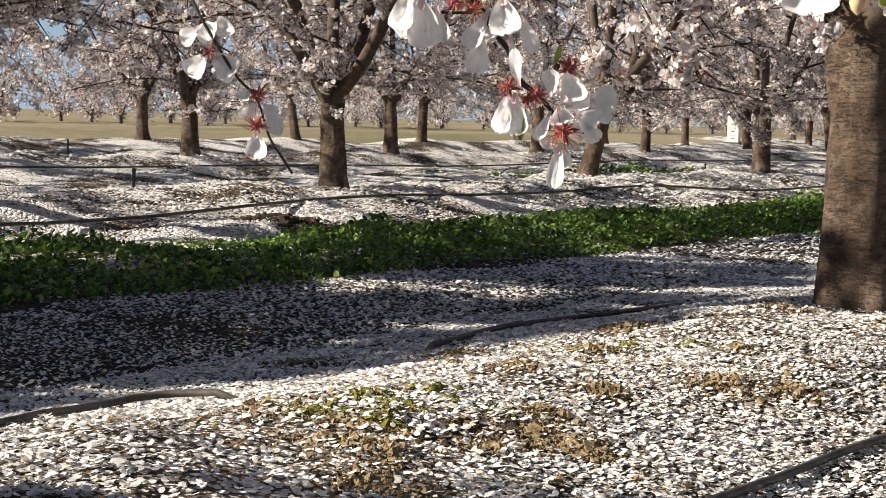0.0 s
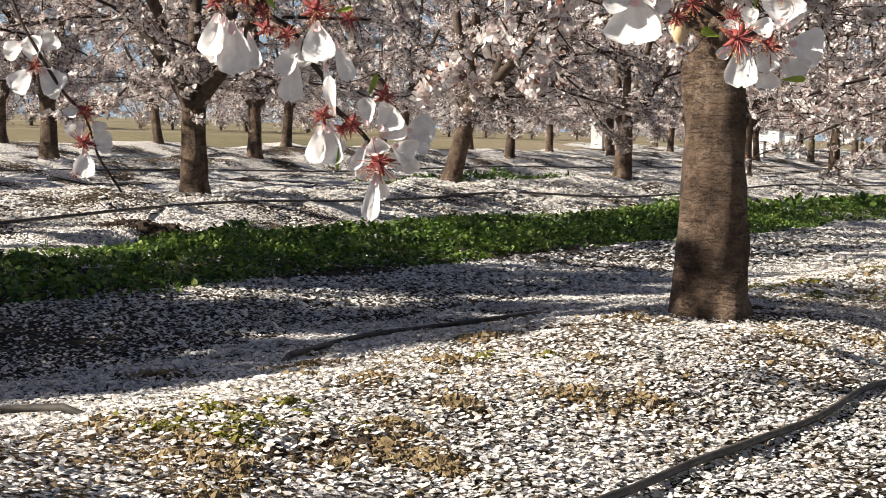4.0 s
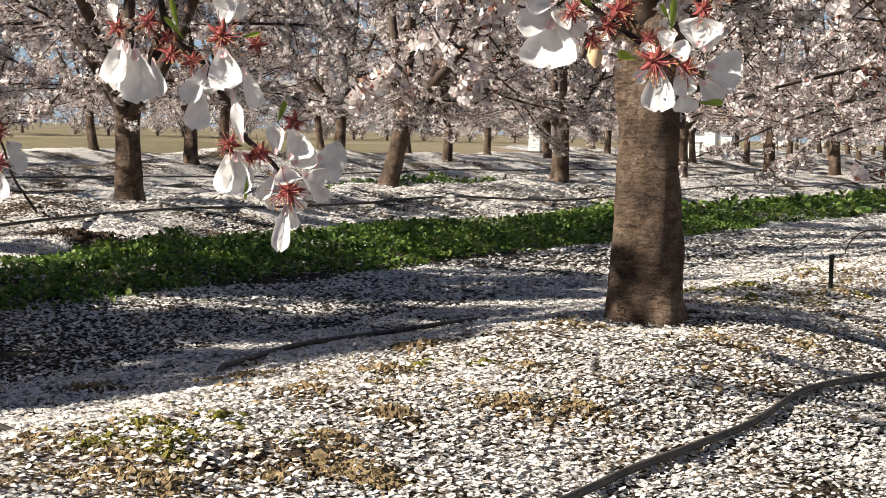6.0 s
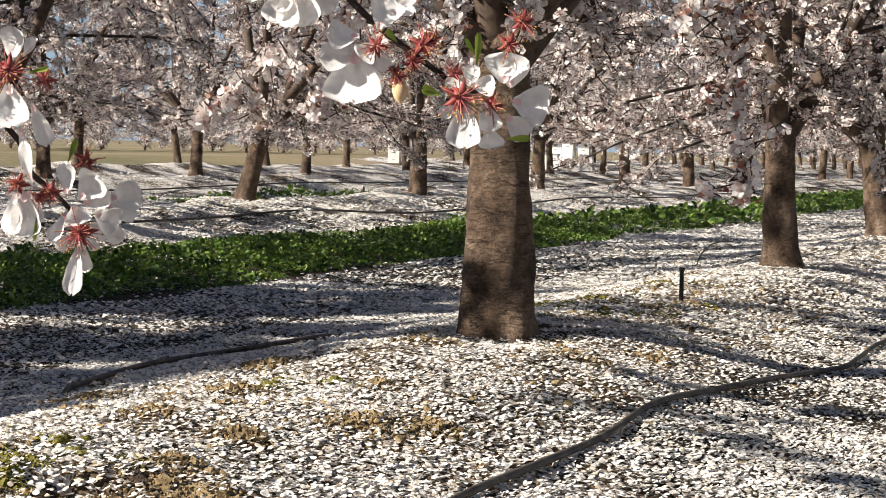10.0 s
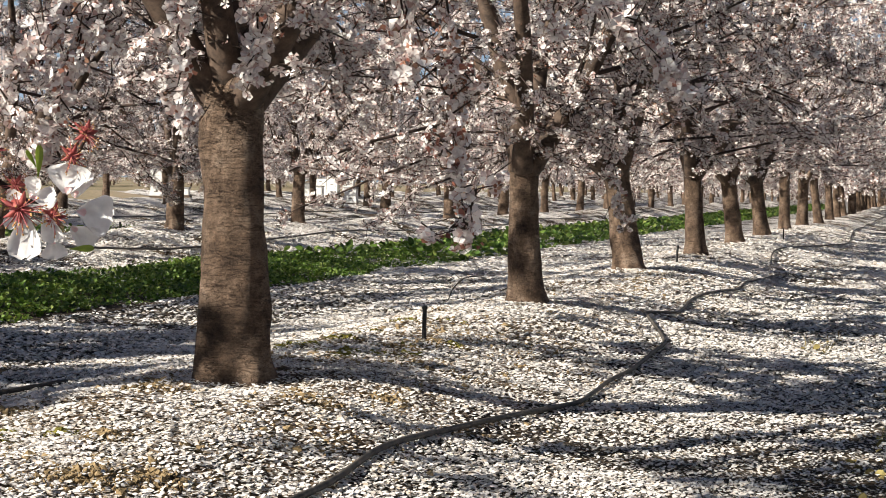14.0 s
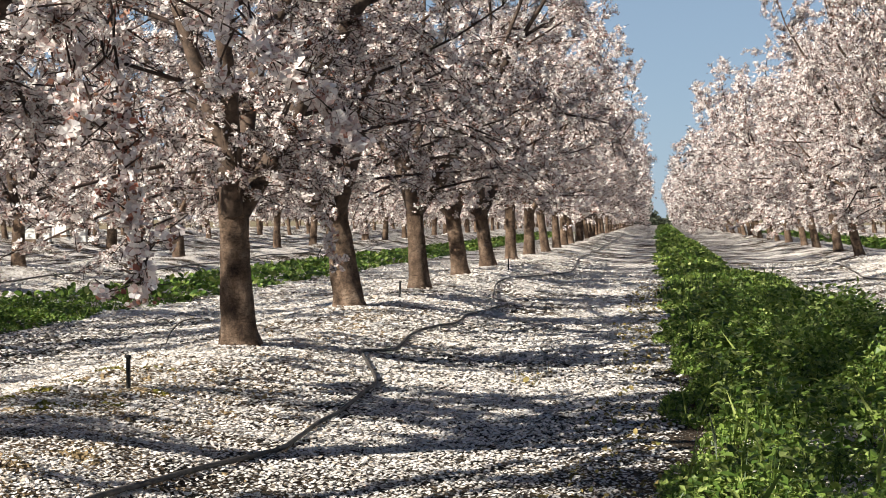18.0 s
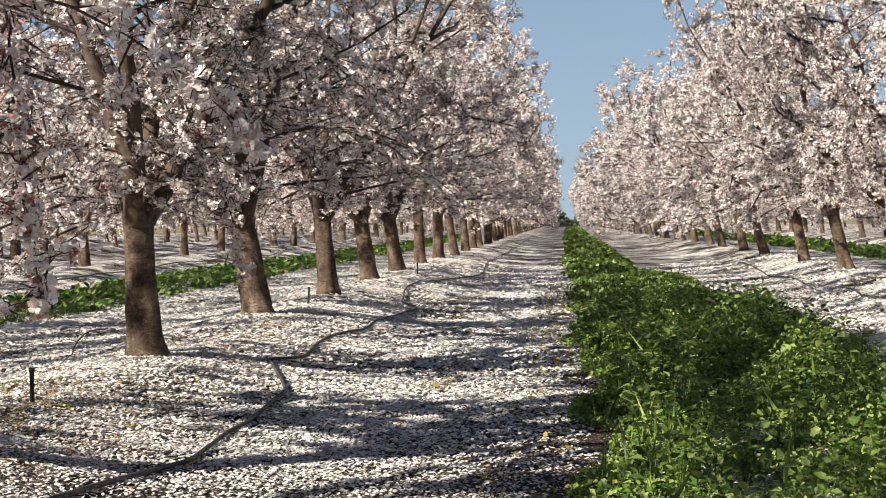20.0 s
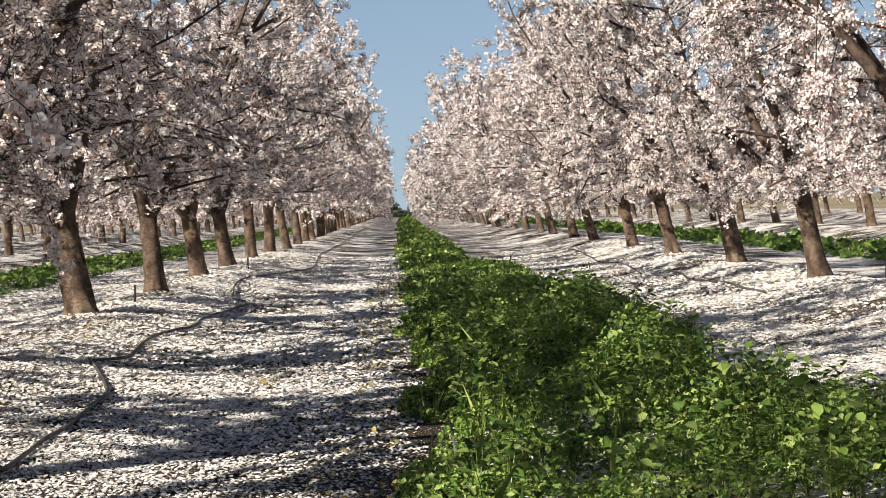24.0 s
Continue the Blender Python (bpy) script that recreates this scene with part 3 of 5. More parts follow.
def plant_orchard():
    rng = random.Random(4)
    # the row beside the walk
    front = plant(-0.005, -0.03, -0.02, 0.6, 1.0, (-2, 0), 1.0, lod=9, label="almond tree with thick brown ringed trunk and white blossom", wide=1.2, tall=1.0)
    second = plant(0.05, 4.7, 0.0, 2.0, 1.0, (-2, 0), 0.8, model=1, wide=1.2, tall=1.05)
    plant(-0.06, 9.2, 0.0, 3.6, 1.0, (-10, 0), 0.95, model=2, label="leaning almond tree in white blossom on a low berm", wide=1.3, tall=1.08)
    plant(-0.08, 13.83, 0.0, 5.0, 1.0, (-3, 0), 0.85, lod=1, model=0, wide=1.35, tall=1.1)
    for k in range(4, 50):
        y = {4: 18.6, 5: 22.5, 6: 27.2}.get(k, 4.6 * k + rng.uniform(-0.1, 0.1))
        plant(-0.0045 * 4.6 * k + rng.uniform(-0.1, 0.1), y, None, rng.uniform(0, 6.28), rng.uniform(0.97, 1.08), (rng.uniform(-9, 1), rng.uniform(-3, 3)), rng.uniform(0.75, 0.95), model=rng.randint(0, 5), wide=rng.uniform(1.22, 1.38), tall=1.12)
    plant(0.0, -10.3, None, 1.0, 0.9, lod=2, model=1)
    plant(0.0, -14.9, None, 2.0, 0.95, lod=2, model=2)
    # the row across the next alley
    # below k = -1 the trees are unseen, flattened to shape the alley's shade
    for k in range(-4, 48):
        plant(-7.12 - 0.02 * k + rng.uniform(-0.05, 0.05), 5.29 + 4.52 * k, None, rng.uniform(0, 6.28), rng.uniform(0.9, 1.02) * (1.15 if k < 0 else 1.0), ((15 if k == 1 else rng.uniform(-3, 4)), rng.uniform(-3, 3)), rng.uniform(0.75, 0.95), model=rng.randint(0, 5), wide=1.15, lod=7 if k < -1 else 1 if k < 0 else None, tall=0.69 if k < -1 else 1.0)
    for row, start, gap, count in ((-13.7, -11.67, 4.35, 50), (-19.2, -6.1, 4.1, 50)):
        for k in range(count):
            plant(row + rng.uniform(-0.25, 0.25), start + gap * k, None, rng.uniform(0, 6.28), rng.uniform(0.85, 1.0), (rng.uniform(-8, 4), rng.uniform(-3, 3)), rng.uniform(0.7, 0.9), model=rng.randint(0, 5), wide=1.12)
    for k in range(24):
        plant(-28.0, 62 + 6.0 * k, None, rng.uniform(0, 6.28), 0.95, (rng.uniform(-4, 4), 0), 0.85, model=k)
    # rows on the other side
    for k in range(-4, 42):
        plant(7.34 - 0.02 * k + rng.uniform(-0.1, 0.1), 11.65 + 4.95 * k, None, rng.uniform(0, 6.28), rng.uniform(0.98, 1.1), (rng.uniform(-15, -9), rng.uniform(-3, 3)), rng.uniform(0.7, 0.85), model=rng.randint(0, 5), wide=1.0, tall=1.06)
    for row in (14.8, 22.2):
        for k in range(26):
            plant(row, 13 + 5.4 * k + row * 0.1, None, rng.uniform(0, 6.28), rng.uniform(0.9, 1.05), (rng.uniform(-10, -3), 0), 0.9, lod=2 if (row == 14.8 and k < 6) else None, model=k)
    # the next orchard, beyond the field
    for k in range(60):
        plant((-62, -67, -72)[k % 3] + rng.uniform(-1, 1), 22 + 2.6 * k + rng.uniform(-1, 1), None, rng.uniform(0, 6.28), rng.uniform(0.95, 1.2), lod=5, model=k)
    return front, second


front_tree, second_tree = plant_orchard()


def smooth_line(points, step):
    """A smooth line through plan points, laid on the ground."""
    p = np.asarray(points, float)
    out = []
    for i in range(len(p) - 1):
        a, b, c, d = p[max(i - 1, 0)], p[i], p[i + 1], p[min(i + 2, len(p) - 1)]
        n = max(2, int(np.linalg.norm(c - b) / step))
        for u in np.arange(n) / n:
            out.append(0.5 * (2 * b + (c - a) * u + (2 * a - 5 * b + 4 * c - d) * u * u + (3 * b - a - 3 * c + d) * u ** 3))
    out.append(p[-1])
    return np.array(out)


def droop(tree, points, seed, per_metre=75, red=0.3):
    """A long twig drooping from the tree's edge, thick with blossom."""
    rng = np.random.RandomState(seed)
    line = smooth_line(points, 0.05)
    line[1:-1] += rng.normal(size=line[1:-1].shape) * 0.008
    t = Tubes()
    t.add(line, np.linspace(0.007, 0.002, len(line)), 6)
    inverse = tree.matrix_basis.inverted()
    side = []
    for k in range(2, len(line) - 1, 2):
        side.append((curve_pts(line[k], rng.normal(size=3) + np.array((0, 0, -0.4)), rng.uniform(0.05, 0.16), 2, rng, -0.1), None, 3))
        t.add(side[-1][0], [0.003, 0.002, 0.0015], 4)
    ob = part("drooping_twig", t.mesh("drooping_twig", TWIG), tree)
    ob.matrix_parent_inverse = inverse
    wood = {"twig": side + [(line, None, 3), (line[len(line) // 2:], None, 3)], "branch": []}
    me = crown_mesh("blossom", wood, seed, per_metre * 1.3, 0.023, ((5, 0.25), (5, 0.6), (5, 0.05)), 0.02, red, 4, 0.3, 4)
    part("blossom", me, ob, "white blossoms with reddish calyxes")


droop(front_tree, [(0.85, -0.95, 2.0), (1.15, -1.2, 1.6), (1.23, -1.27, 1.1), (1.26, -1.26, 0.85), (1.28, -1.255, 0.6)], 1, 85, 0.5)
droop(front_tree, [(0.9, -0.8, 2.0), (1.45, -1.05, 1.55), (1.75, -1.15, 1.25), (1.925, -1.19, 1.06)], 2, 110, 0.15)
droop(front_tree, [(0.6, -0.8, 2.0), (0.95, -1.2, 1.5), (1.1, -1.3, 1.25), (1.12, -1.4, 1.04)], 3, 90, 0.2)
droop(front_tree, [(0.1, -0.7, 1.8), (0.28, -1.15, 1.35), (0.35, -1.26, 0.94)], 4, 110, 0.15)
droop(second_tree, [(0.35, 4.9, 1.5), (0.52, 5.1, 1.0), (0.59, 5.17, 0.5)], 5, 60, 0.2)
droop(front_tree, [(-0.05, -0.6, 1.9), (-0.12, -1.25, 1.25), (-0.27, -1.45, 0.95), (-0.42, -1.55, 0.79)], 6, 100, 0.2)
droop(front_tree, [(0.0, -0.6, 1.8), (-0.05, -1.2, 1.2), (-0.08, -1.4, 0.82)], 7, 100, 0.1)
droop(front_tree, [(0.3, -0.5, 1.9), (0.45, -0.9, 1.4), (0.48, -1.0, 1.1)], 8, 90, 0.2)


# ---- drip hoses and stakes ----
def hose(points, r=0.0115, step=0.12, sag=0.0, bury=False, label="black polythene drip hose lying on petal-strewn soil"):
    xy = smooth_line(points, step)
    z = ground_z(xy[:, 0], xy[:, 1])
    pad = np.pad(z, 2, mode="edge")
    high = np.max([pad[i:i + len(z)] for i in range(5)], axis=0)
    pad = np.pad(0.5 * z + 0.5 * high, 2, mode="edge")
    z = np.mean([pad[i:i + len(z)] for i in range(5)], axis=0) + r + 0.006 + sag
    if bury:
        z[[0, 1, -2, -1]] -= np.array((0.1, 0.03, 0.03, 0.1))
    t = Tubes()
    t.add(np.column_stack((xy, z)), np.full(len(xy), r), 10)
    return tagged(new("drip_hose", t.mesh("drip_hose", HOSE)), label, "hose", "drip hoses along the rows")


hose([(0.89, -3.2), (0.87, -2.7), (0.85, -2.25), (0.88, -1.92), (0.905, -1.53), (0.905, -1.28), (0.885, -0.94), (0.89, -0.7), (0.925, -0.4), (0.97, -0.05), (1.03, 0.5), (1.09, 0.97), (1.14, 1.25), (1.09, 2.05), (1.13, 2.64), (1.12, 3.37), (1.12, 3.75), (1.1, 3.9), (0.95, 4.56), (0.76, 5.3), (0.72, 5.42), (0.76, 5.54), (0.87, 5.85), (0.81, 6.97), (0.78, 7.82), (0.94, 9.14), (0.93, 10.48), (1.05, 13.17)], step=0.08)
hose([(1.0, 13.5), (0.8, 14.1), (0.72, 14.87), (0.57, 17.4), (0.82, 20.85), (1.13, 25.4), (0.9, 34.0), (0.9, 50.0), (0.7, 90.0)], step=0.4)
hose([(-0.3, -4.5), (-0.32, -3.95), (-0.52, -3.6), (-0.69, -3.28), (-0.67, -3.12), (-0.53, -3.06), (-0.36, -3.03)], r=0.0105, step=0.06, bury=True)
hose([(-1.0, -1.5), (-1.14, -1.27), (-1.33, -0.35), (-1.14, 0.67), (-1.05, 1.0)], bury=True)
hose([(6.42, 30.0), (6.38, 25.5), (6.22, 22.7), (6.32, 21.8), (6.39, 20.7), (6.2, 17.8), (6.25, 17.3)], r=0.013, step=0.2, bury=True)
hose([(6.48, 17.0), (6.47, 16.5), (6.46, 15.5), (6.34, 14.3), (6.38, 13.3), (6.5, 12.6), (6.5, 10.5)], r=0.013, step=0.2, bury=True)


def loose_hose(points, r=0.006):
    """A thin hose end that springs up from the soil."""
    t = Tubes()
    t.add(smooth_line(points, 0.04), np.full(len(smooth_line(points, 0.04)), r), 8)
    return tagged(new("loose_hose", t.mesh("loose_hose", HOSE)), "thin black hose end arching over the petals", "hose")


loose_hose([(-1.25, 7.26, -0.25), (-1.22, 7.3, -0.12), (-1.14, 7.4, -0.02), (-1.0, 7.5, 0.0)])
hose([(-1.0, 7.5), (-0.8, 7.5), (-0.55, 7.35), (-0.3, 7.3)], r=0.007, step=0.08, bury=True, label="thin black hose lying across the berm")


def line_hose(x0, y0, y1, seed, r=0.0125):
    rng = random.Random(seed)
    hose([(x0 + rng.uniform(-0.12, 0.12), y0 + i * (y1 - y0) / 24) for i in range(25)], r, 0.5, 0.004)


line_hose(-6.25, -3, 60, 1)
line_hose(-8.2, 0, 60, 2)
line_hose(-12.6, 4, 70, 3)
line_hose(-14.8, 6, 70, 4)
line_hose(8.4, 4, 60, 6)


# ---- fallen petals ----
STRIPS = ((-5.4, -3.3, 0.10), (2.9, 4.95, 0.22), (10.4, 12.2, 0.12), (-11.4, -9.6, 0.06))


def in_strip(x, y, margin=0.0):
    inside = np.zeros(np.shape(x), bool)
    for a, b, _ in STRIPS:
        edge = 0.35 * (wave(y, x * 0 + a, 0.8) - 0.5)
        inside |= (x > a + margin + edge) & (x < b - margin + edge)
    return inside


CRUMBLED = ((0.1, 1.85, 0.09), (0.14, 2.24, 0.09), (0.45, -0.44, 0.07), (0.55, -0.43, 0.06), (0.64, 0.0, 0.06), (-0.05, -0.64, 0.1), (-0.51, -1.03, 0.12), (-0.83, -1.59, 0.16), (0.54, -1.79, 0.1), (0.46, -2.86, 0.1), (0.25, -3.5, 0.1), (0.28, -2.7, 0.1), (-0.16, -2.2, 0.09), (-0.25, -1.59, 0.1), (-1.34, -1.75, 0.12), (-0.18, -3.25, 0.1), (0.34, -3.5, 0.13), (0.4, -3.15, 0.08), (0.5, -2.9, 0.09), (0.37, -2.9, 0.08), (-0.47, -2.15, 0.1), (0.2, -2.28, 0.08), (-0.1, -1.9, 0.07), (0.16, -1.4, 0.07), (0.36, -1.92, 0.14), (-0.45, -1.0, 0.08), (0.52, -3.66, 0.1), (0.12, -3.3, 0.08), (0.48, -0.31, 0.05), (0.34, -0.25, 0.05), (-0.2, -0.3, 0.08), (0.0, -0.45, 0.07))
MOSSY = ((-0.5, 1.8, 0.08), (-0.36, 1.74, 0.06), (-0.3, 2.0, 0.08), (-0.26, 3.0, 0.09), (-0.3, 2.5, 0.07), (0.24, 2.31, 0.05), (-0.09, -3.15, 0.06), (0.1, -3.12, 0.06), (-0.15, -2.93, 0.07), (-0.05, -3.24, 0.08), (0.19, -2.79, 0.05), (0.14, -3.22, 0.06), (0.01, -2.98, 0.05), (-0.2, -1.45, 0.05), (-0.02, -1.35, 0.04), (-0.05, 1.45, 0.07), (0.02, 1.2, 0.05), (0.1, 1.9, 0.06))


def bare(x, y):
    """Where the soil shows through the petals."""
    spot = sum(np.exp(-((x - px) ** 2 + (y - py) ** 2) / (1.1 * pr) ** 2) for px, py, pr in CRUMBLED + MOSSY)
    b = spot + np.clip((0.07 * np.exp(-(np.asarray(x) / 0.7) ** 2) + wave(x, y, 0.75, 11) * 0.6 + wave(x, y, 0.22, 5) * 0.4 - 0.61) * 6, 0, 1) * np.interp(y, (-1.0, 0.6), (1.0, 0.45))
    return np.clip(b, 0, 1)


def petal_drift():
    rng = np.random.RandomState(8)
    oval = [(-1.0, 0.0, 0.12), (-0.35, -0.56, 0.02), (0.55, -0.6, 0.05), (1.0, 0.0, 0.2), (0.55, 0.6, 0.04), (-0.35, 0.56, 0.05)]
    plain_shape = [(-1.0, 0.05, 0.1), (0.1, -0.62, 0.0), (1.0, -0.05, 0.14), (0.15, 0.64, 0.03)]
    places = []
    for n, x0, x1, y0, y1 in ((98000, -1.7, 2.2, -4.4, -0.2), (37000, -4.4, -1.5, -3.2, 4.0), (82000, -1.8, 3.2, -0.4, 5.5), (15000, 1.2, 3.2, -2.5, 4.5), (42000, -1.8, 3.2, 5.5, 12.0), (15000, -3.8, -1.5, 3.0, 14.0), (10000, 4.9, 7.4, 3.0, 14.0), (16000, -7.6, -5.3, 2.0, 16.0), (24000, -3.2, 2.9, 12.0, 34.0), (18000, 4.9, 8.8, 8.0, 34.0), (15000, -9.5, -5.3, 2.0, 24.0), (20000, -15.0, -7.5, 3.0, 32.0)):
        x, y = rng.uniform(x0, x1, n), rng.uniform(y0, y1, n)
        keep = (rng.rand(n) > bare(x, y) * 0.72) & ~(in_strip(x, y) & (rng.rand(n) > 0.12))
        keep &= rng.rand(n) > np.where((x > 1.7) & (x < 3.2) & (y < 6), 0.58 * (x - 1.7) * np.interp(y, (3, 6), (1, 0.4)), 0)
        keep &= x - 2.6 > -1.5 * (y + 6.5)
        keep &= (x > -5.6) | (rng.rand(n) > 0.75 * (wave(x, y, 0.5, 14) < 0.42))
        places.append(np.stack((x[keep], y[keep]), -1))
    p = np.concatenate(places)
    z = ground_z(p[:, 0], p[:, 1]) + rng.uniform(0.002, 0.012, len(p)) + 0.014 * bare(p[:, 0], p[:, 1]) * (np.abs(p[:, 0]) < 1.4) * rng.rand(len(p))
    rot = turns(rng, len(p), 2.3)
    far = np.hypot(p[:, 0] - 2.8, p[:, 1] + 6.7)
    size = rng.uniform(0.0078, 0.0135, len(p)) * np.clip(far / 7.0, 0.95, 3.0)
    on_berm = (p[:, 1] < -0.4) & (p[:, 0] > -2.0)
    for sel, outline in ((on_berm, oval), (~on_berm, plain_shape)):
        v, f = scatter(outline, [tuple(range(len(outline)))], np.column_stack((p, z))[sel], rot[sel], size[sel])
        ob = new("fallen_petals", raw_mesh("fallen_petals", v, f, [FALLEN]))
        tagged(ob, "thick drift of white fallen petals on brown soil", "petals", kind="stuff")


petal_drift()


# ---- weed strips between the rows ----
def weeds(name, x0, x1, y0, y1, n, height, size, seed, blades=0.15, label="", material=None, fall=None):
    """Low broad-leaved weeds and grass blades over a strip of ground; fall: the stretch over which they grow lower."""
    rng = np.random.RandomState(seed)
    x, y = rng.uniform(x0 - 0.15, x1 + 0.15, n), rng.uniform(y0, y1, n)
    tuft = wave(x, y, 0.62, 1) * 0.62 + wave(x, y, 0.19, 4) * 0.38
    edge = np.minimum(x - x0, x1 - x) + 0.4 * (wave(x * 0, y, 0.7, 1) - 0.5)
    keep = (edge > 0) & (rng.rand(n) < 0.2 + 1.2 * tuft)
    x, y, tuft, edge = x[keep], y[keep], tuft[keep], edge[keep]
    top = height * (0.08 + 2.3 * tuft ** 2) * np.clip(0.1 + edge / 0.6, 0, 1)
    if fall:
        top *= np.interp(y, fall, (1.0, 0.4))
    z = ground_z(x, y) + top * rng.uniform(0.15, 1.0, len(x)) ** 0.4
    p = np.column_stack((x, y, z))
    if size < 0.03:
        leaf = [(0.0, 0.0, 0.0), (0.62, -0.36, 0.14), (1.15, 0.0, 0.0), (0.62, 0.36, 0.14)]
    else:
        leaf = [(0.0, 0.0, 0.0), (0.4, -0.36, 0.16), (0.9, -0.3, 0.1), (1.15, 0.02, -0.05), (0.85, 0.34, 0.1), (0.4, 0.36, 0.16)]
    v, f = scatter(leaf, [tuple(range(len(leaf)))], p, turns(rng, len(p), 1.0), size * rng.uniform(0.45, 1.4, len(p)))
    ob = new(name, raw_mesh(name, v, f, [material or SHADED_WEED]))
    tagged(ob, label, "weeds", kind="stuff")
    nb = int(len(p) * blades)
    if nb:
        q = p[rng.choice(len(p), nb, replace=False)]
        q[:, 2] = ground_z(q[:, 0], q[:, 1])
        blade = [(-0.01, 0, 0), (0.01, 0, 0), (0.013, 0.07, 0.55), (0.003, 0.26, 1.0), (-0.011, 0.07, 0.55)]
        a = rng.uniform(0, 6.28, nb)
        rot = np.zeros((nb, 3, 3))
        rot[:, 0, 0], rot[:, 0, 1], rot[:, 1, 0], rot[:, 1, 1], rot[:, 2, 2] = np.cos(a), -np.sin(a), np.sin(a), np.cos(a), 1
        rot[:, :, 2] += rng.normal(size=(nb, 3)) * np.array((0.25, 0.25, 0))
        bv, bf = scatter(blade, [(0, 1, 2, 3, 4)], q, rot, height * rng.uniform(0.4, 1.1, nb))
        ob = new("grass_blades", raw_mesh("grass_blades", bv, bf, [material or SHADED_WEED]))
        tagged(ob, "thin green grass blades standing among the weeds", "grass", kind="stuff")


def rosettes(x0, x1, y0, y1, n, size, height, seed, material, label):
    """Broad-leaved plants: leaves on stalks spreading round each root, the upper ones steeper."""
    rng = np.random.RandomState(seed)
    x, y = rng.uniform(x0, x1, n), rng.uniform(y0, y1, n)
    stand = wave(x, y, 0.62, 1) * 0.62 + wave(x, y, 0.19, 4) * 0.38
    keep = rng.rand(n) < np.clip(stand * 1.9 - 0.35, 0, 1)
    x, y, stand = x[keep], y[keep], stand[keep]
    k = 11
    root = np.repeat(np.column_stack((x, y, ground_z(x, y))), k, axis=0)
    tall = np.repeat(height * (0.4 + 1.3 * stand), k) * rng.uniform(0.35, 1.0, len(root))
    a = rng.uniform(0, 2 * math.pi, len(root))
    reach = rng.uniform(0.25, 1.0, len(root)) * size * 2.2
    out = np.column_stack((np.cos(a), np.sin(a), np.zeros(len(a))))
    place = root + out * reach[:, None] + np.array((0, 0, 1)) * tall[:, None]
    droop_by = rng.uniform(-0.5, 0.9, len(a))
    along = out + np.array((0, 0, 1)) * droop_by[:, None]
    along /= np.linalg.norm(along, axis=1)[:, None]
    side = np.column_stack((-np.sin(a), np.cos(a), rng.uniform(-0.4, 0.4, len(a))))
    side /= np.linalg.norm(side, axis=1)[:, None]
    up = np.cross(along, side)
    rot = np.stack((along, side, up), -1)
    shape = [(0.0, 0.0, 0.0), (0.3, -0.3, 0.1), (0.75, -0.42, 0.08), (1.2, -0.16, -0.1), (1.25, 0.12, -0.12), (0.8, 0.42, 0.08), (0.3, 0.3, 0.1), (0.65, 0.0, -0.03)]
    faces = [(0, 1, 7), (1, 2, 7), (2, 3, 7), (3, 4, 7), (4, 5, 7), (5, 6, 7), (6, 0, 7)]
    v, f = scatter(shape, faces, place, rot, size * rng.uniform(0.55, 1.25, len(a)))
    stem = np.stack((root, root + out * reach[:, None] * 0.35 + np.array((0, 0, 0.6)) * tall[:, None], place), 1)
    w = side * 0.0025
    sv = np.stack((stem[:, 0] - w, stem[:, 0] + w, stem[:, 1] + w, stem[:, 2], stem[:, 1] - w), 1).reshape(-1, 3)
    sf = np.arange(len(a))[:, None] * 5
    sf = np.concatenate((sf + np.array((0, 1, 2)), sf + np.array((0, 2, 4)), sf + np.array((4, 2, 3))))
    ob = new("broadleaf_weeds", raw_mesh("broadleaf_weeds", np.concatenate((v, sv)), np.concatenate((f, sf + len(v))), [material], smooth=True))
    tagged(ob, label, "weeds", kind="stuff")


GREEN = "strip of green broad-leaved weeds and grass down the alley"
BROAD = "lush broad-leaved green weeds standing in the alley strip"
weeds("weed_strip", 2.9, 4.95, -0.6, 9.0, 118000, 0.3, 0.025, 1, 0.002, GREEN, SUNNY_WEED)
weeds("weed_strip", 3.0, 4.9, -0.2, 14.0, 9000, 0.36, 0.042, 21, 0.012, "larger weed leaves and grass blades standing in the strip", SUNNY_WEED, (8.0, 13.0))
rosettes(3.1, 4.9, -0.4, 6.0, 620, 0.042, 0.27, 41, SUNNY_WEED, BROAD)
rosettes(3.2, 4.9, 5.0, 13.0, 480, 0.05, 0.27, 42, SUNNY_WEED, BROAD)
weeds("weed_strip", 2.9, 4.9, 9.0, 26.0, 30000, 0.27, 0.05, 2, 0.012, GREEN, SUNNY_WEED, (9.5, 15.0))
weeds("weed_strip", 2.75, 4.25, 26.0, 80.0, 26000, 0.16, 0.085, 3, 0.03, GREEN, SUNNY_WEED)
weeds("weed_strip", 2.6, 4.1, 80.0, 220.0, 12000, 0.16, 0.15, 8, 0.03, GREEN, SHADED_WEED)
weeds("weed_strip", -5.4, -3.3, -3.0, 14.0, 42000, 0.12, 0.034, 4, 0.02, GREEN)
rosettes(-5.3, -3.4, -1.0, 12.0, 900, 0.032, 0.07, 43, SHADED_WEED, "low broad-leaved weeds in the shaded strip")
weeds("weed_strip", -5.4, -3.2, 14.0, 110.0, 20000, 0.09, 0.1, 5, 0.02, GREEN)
weeds("weed_strip", 10.4, 12.2, 8.0, 120.0, 14000, 0.15, 0.15, 6, 0.05, GREEN)
weeds("dry_weeds", 2.45, 2.95, -2.0, 22.0, 2600, 0.06, 0.03, 31, 0.15, "yellowing low weeds along the edge of the strip", DRY)
weeds("dry_weeds", 1.75, 2.15, 4.6, 5.6, 160, 0.1, 0.035, 32, 0.3, "small yellow dried weed in the petals", DRY)
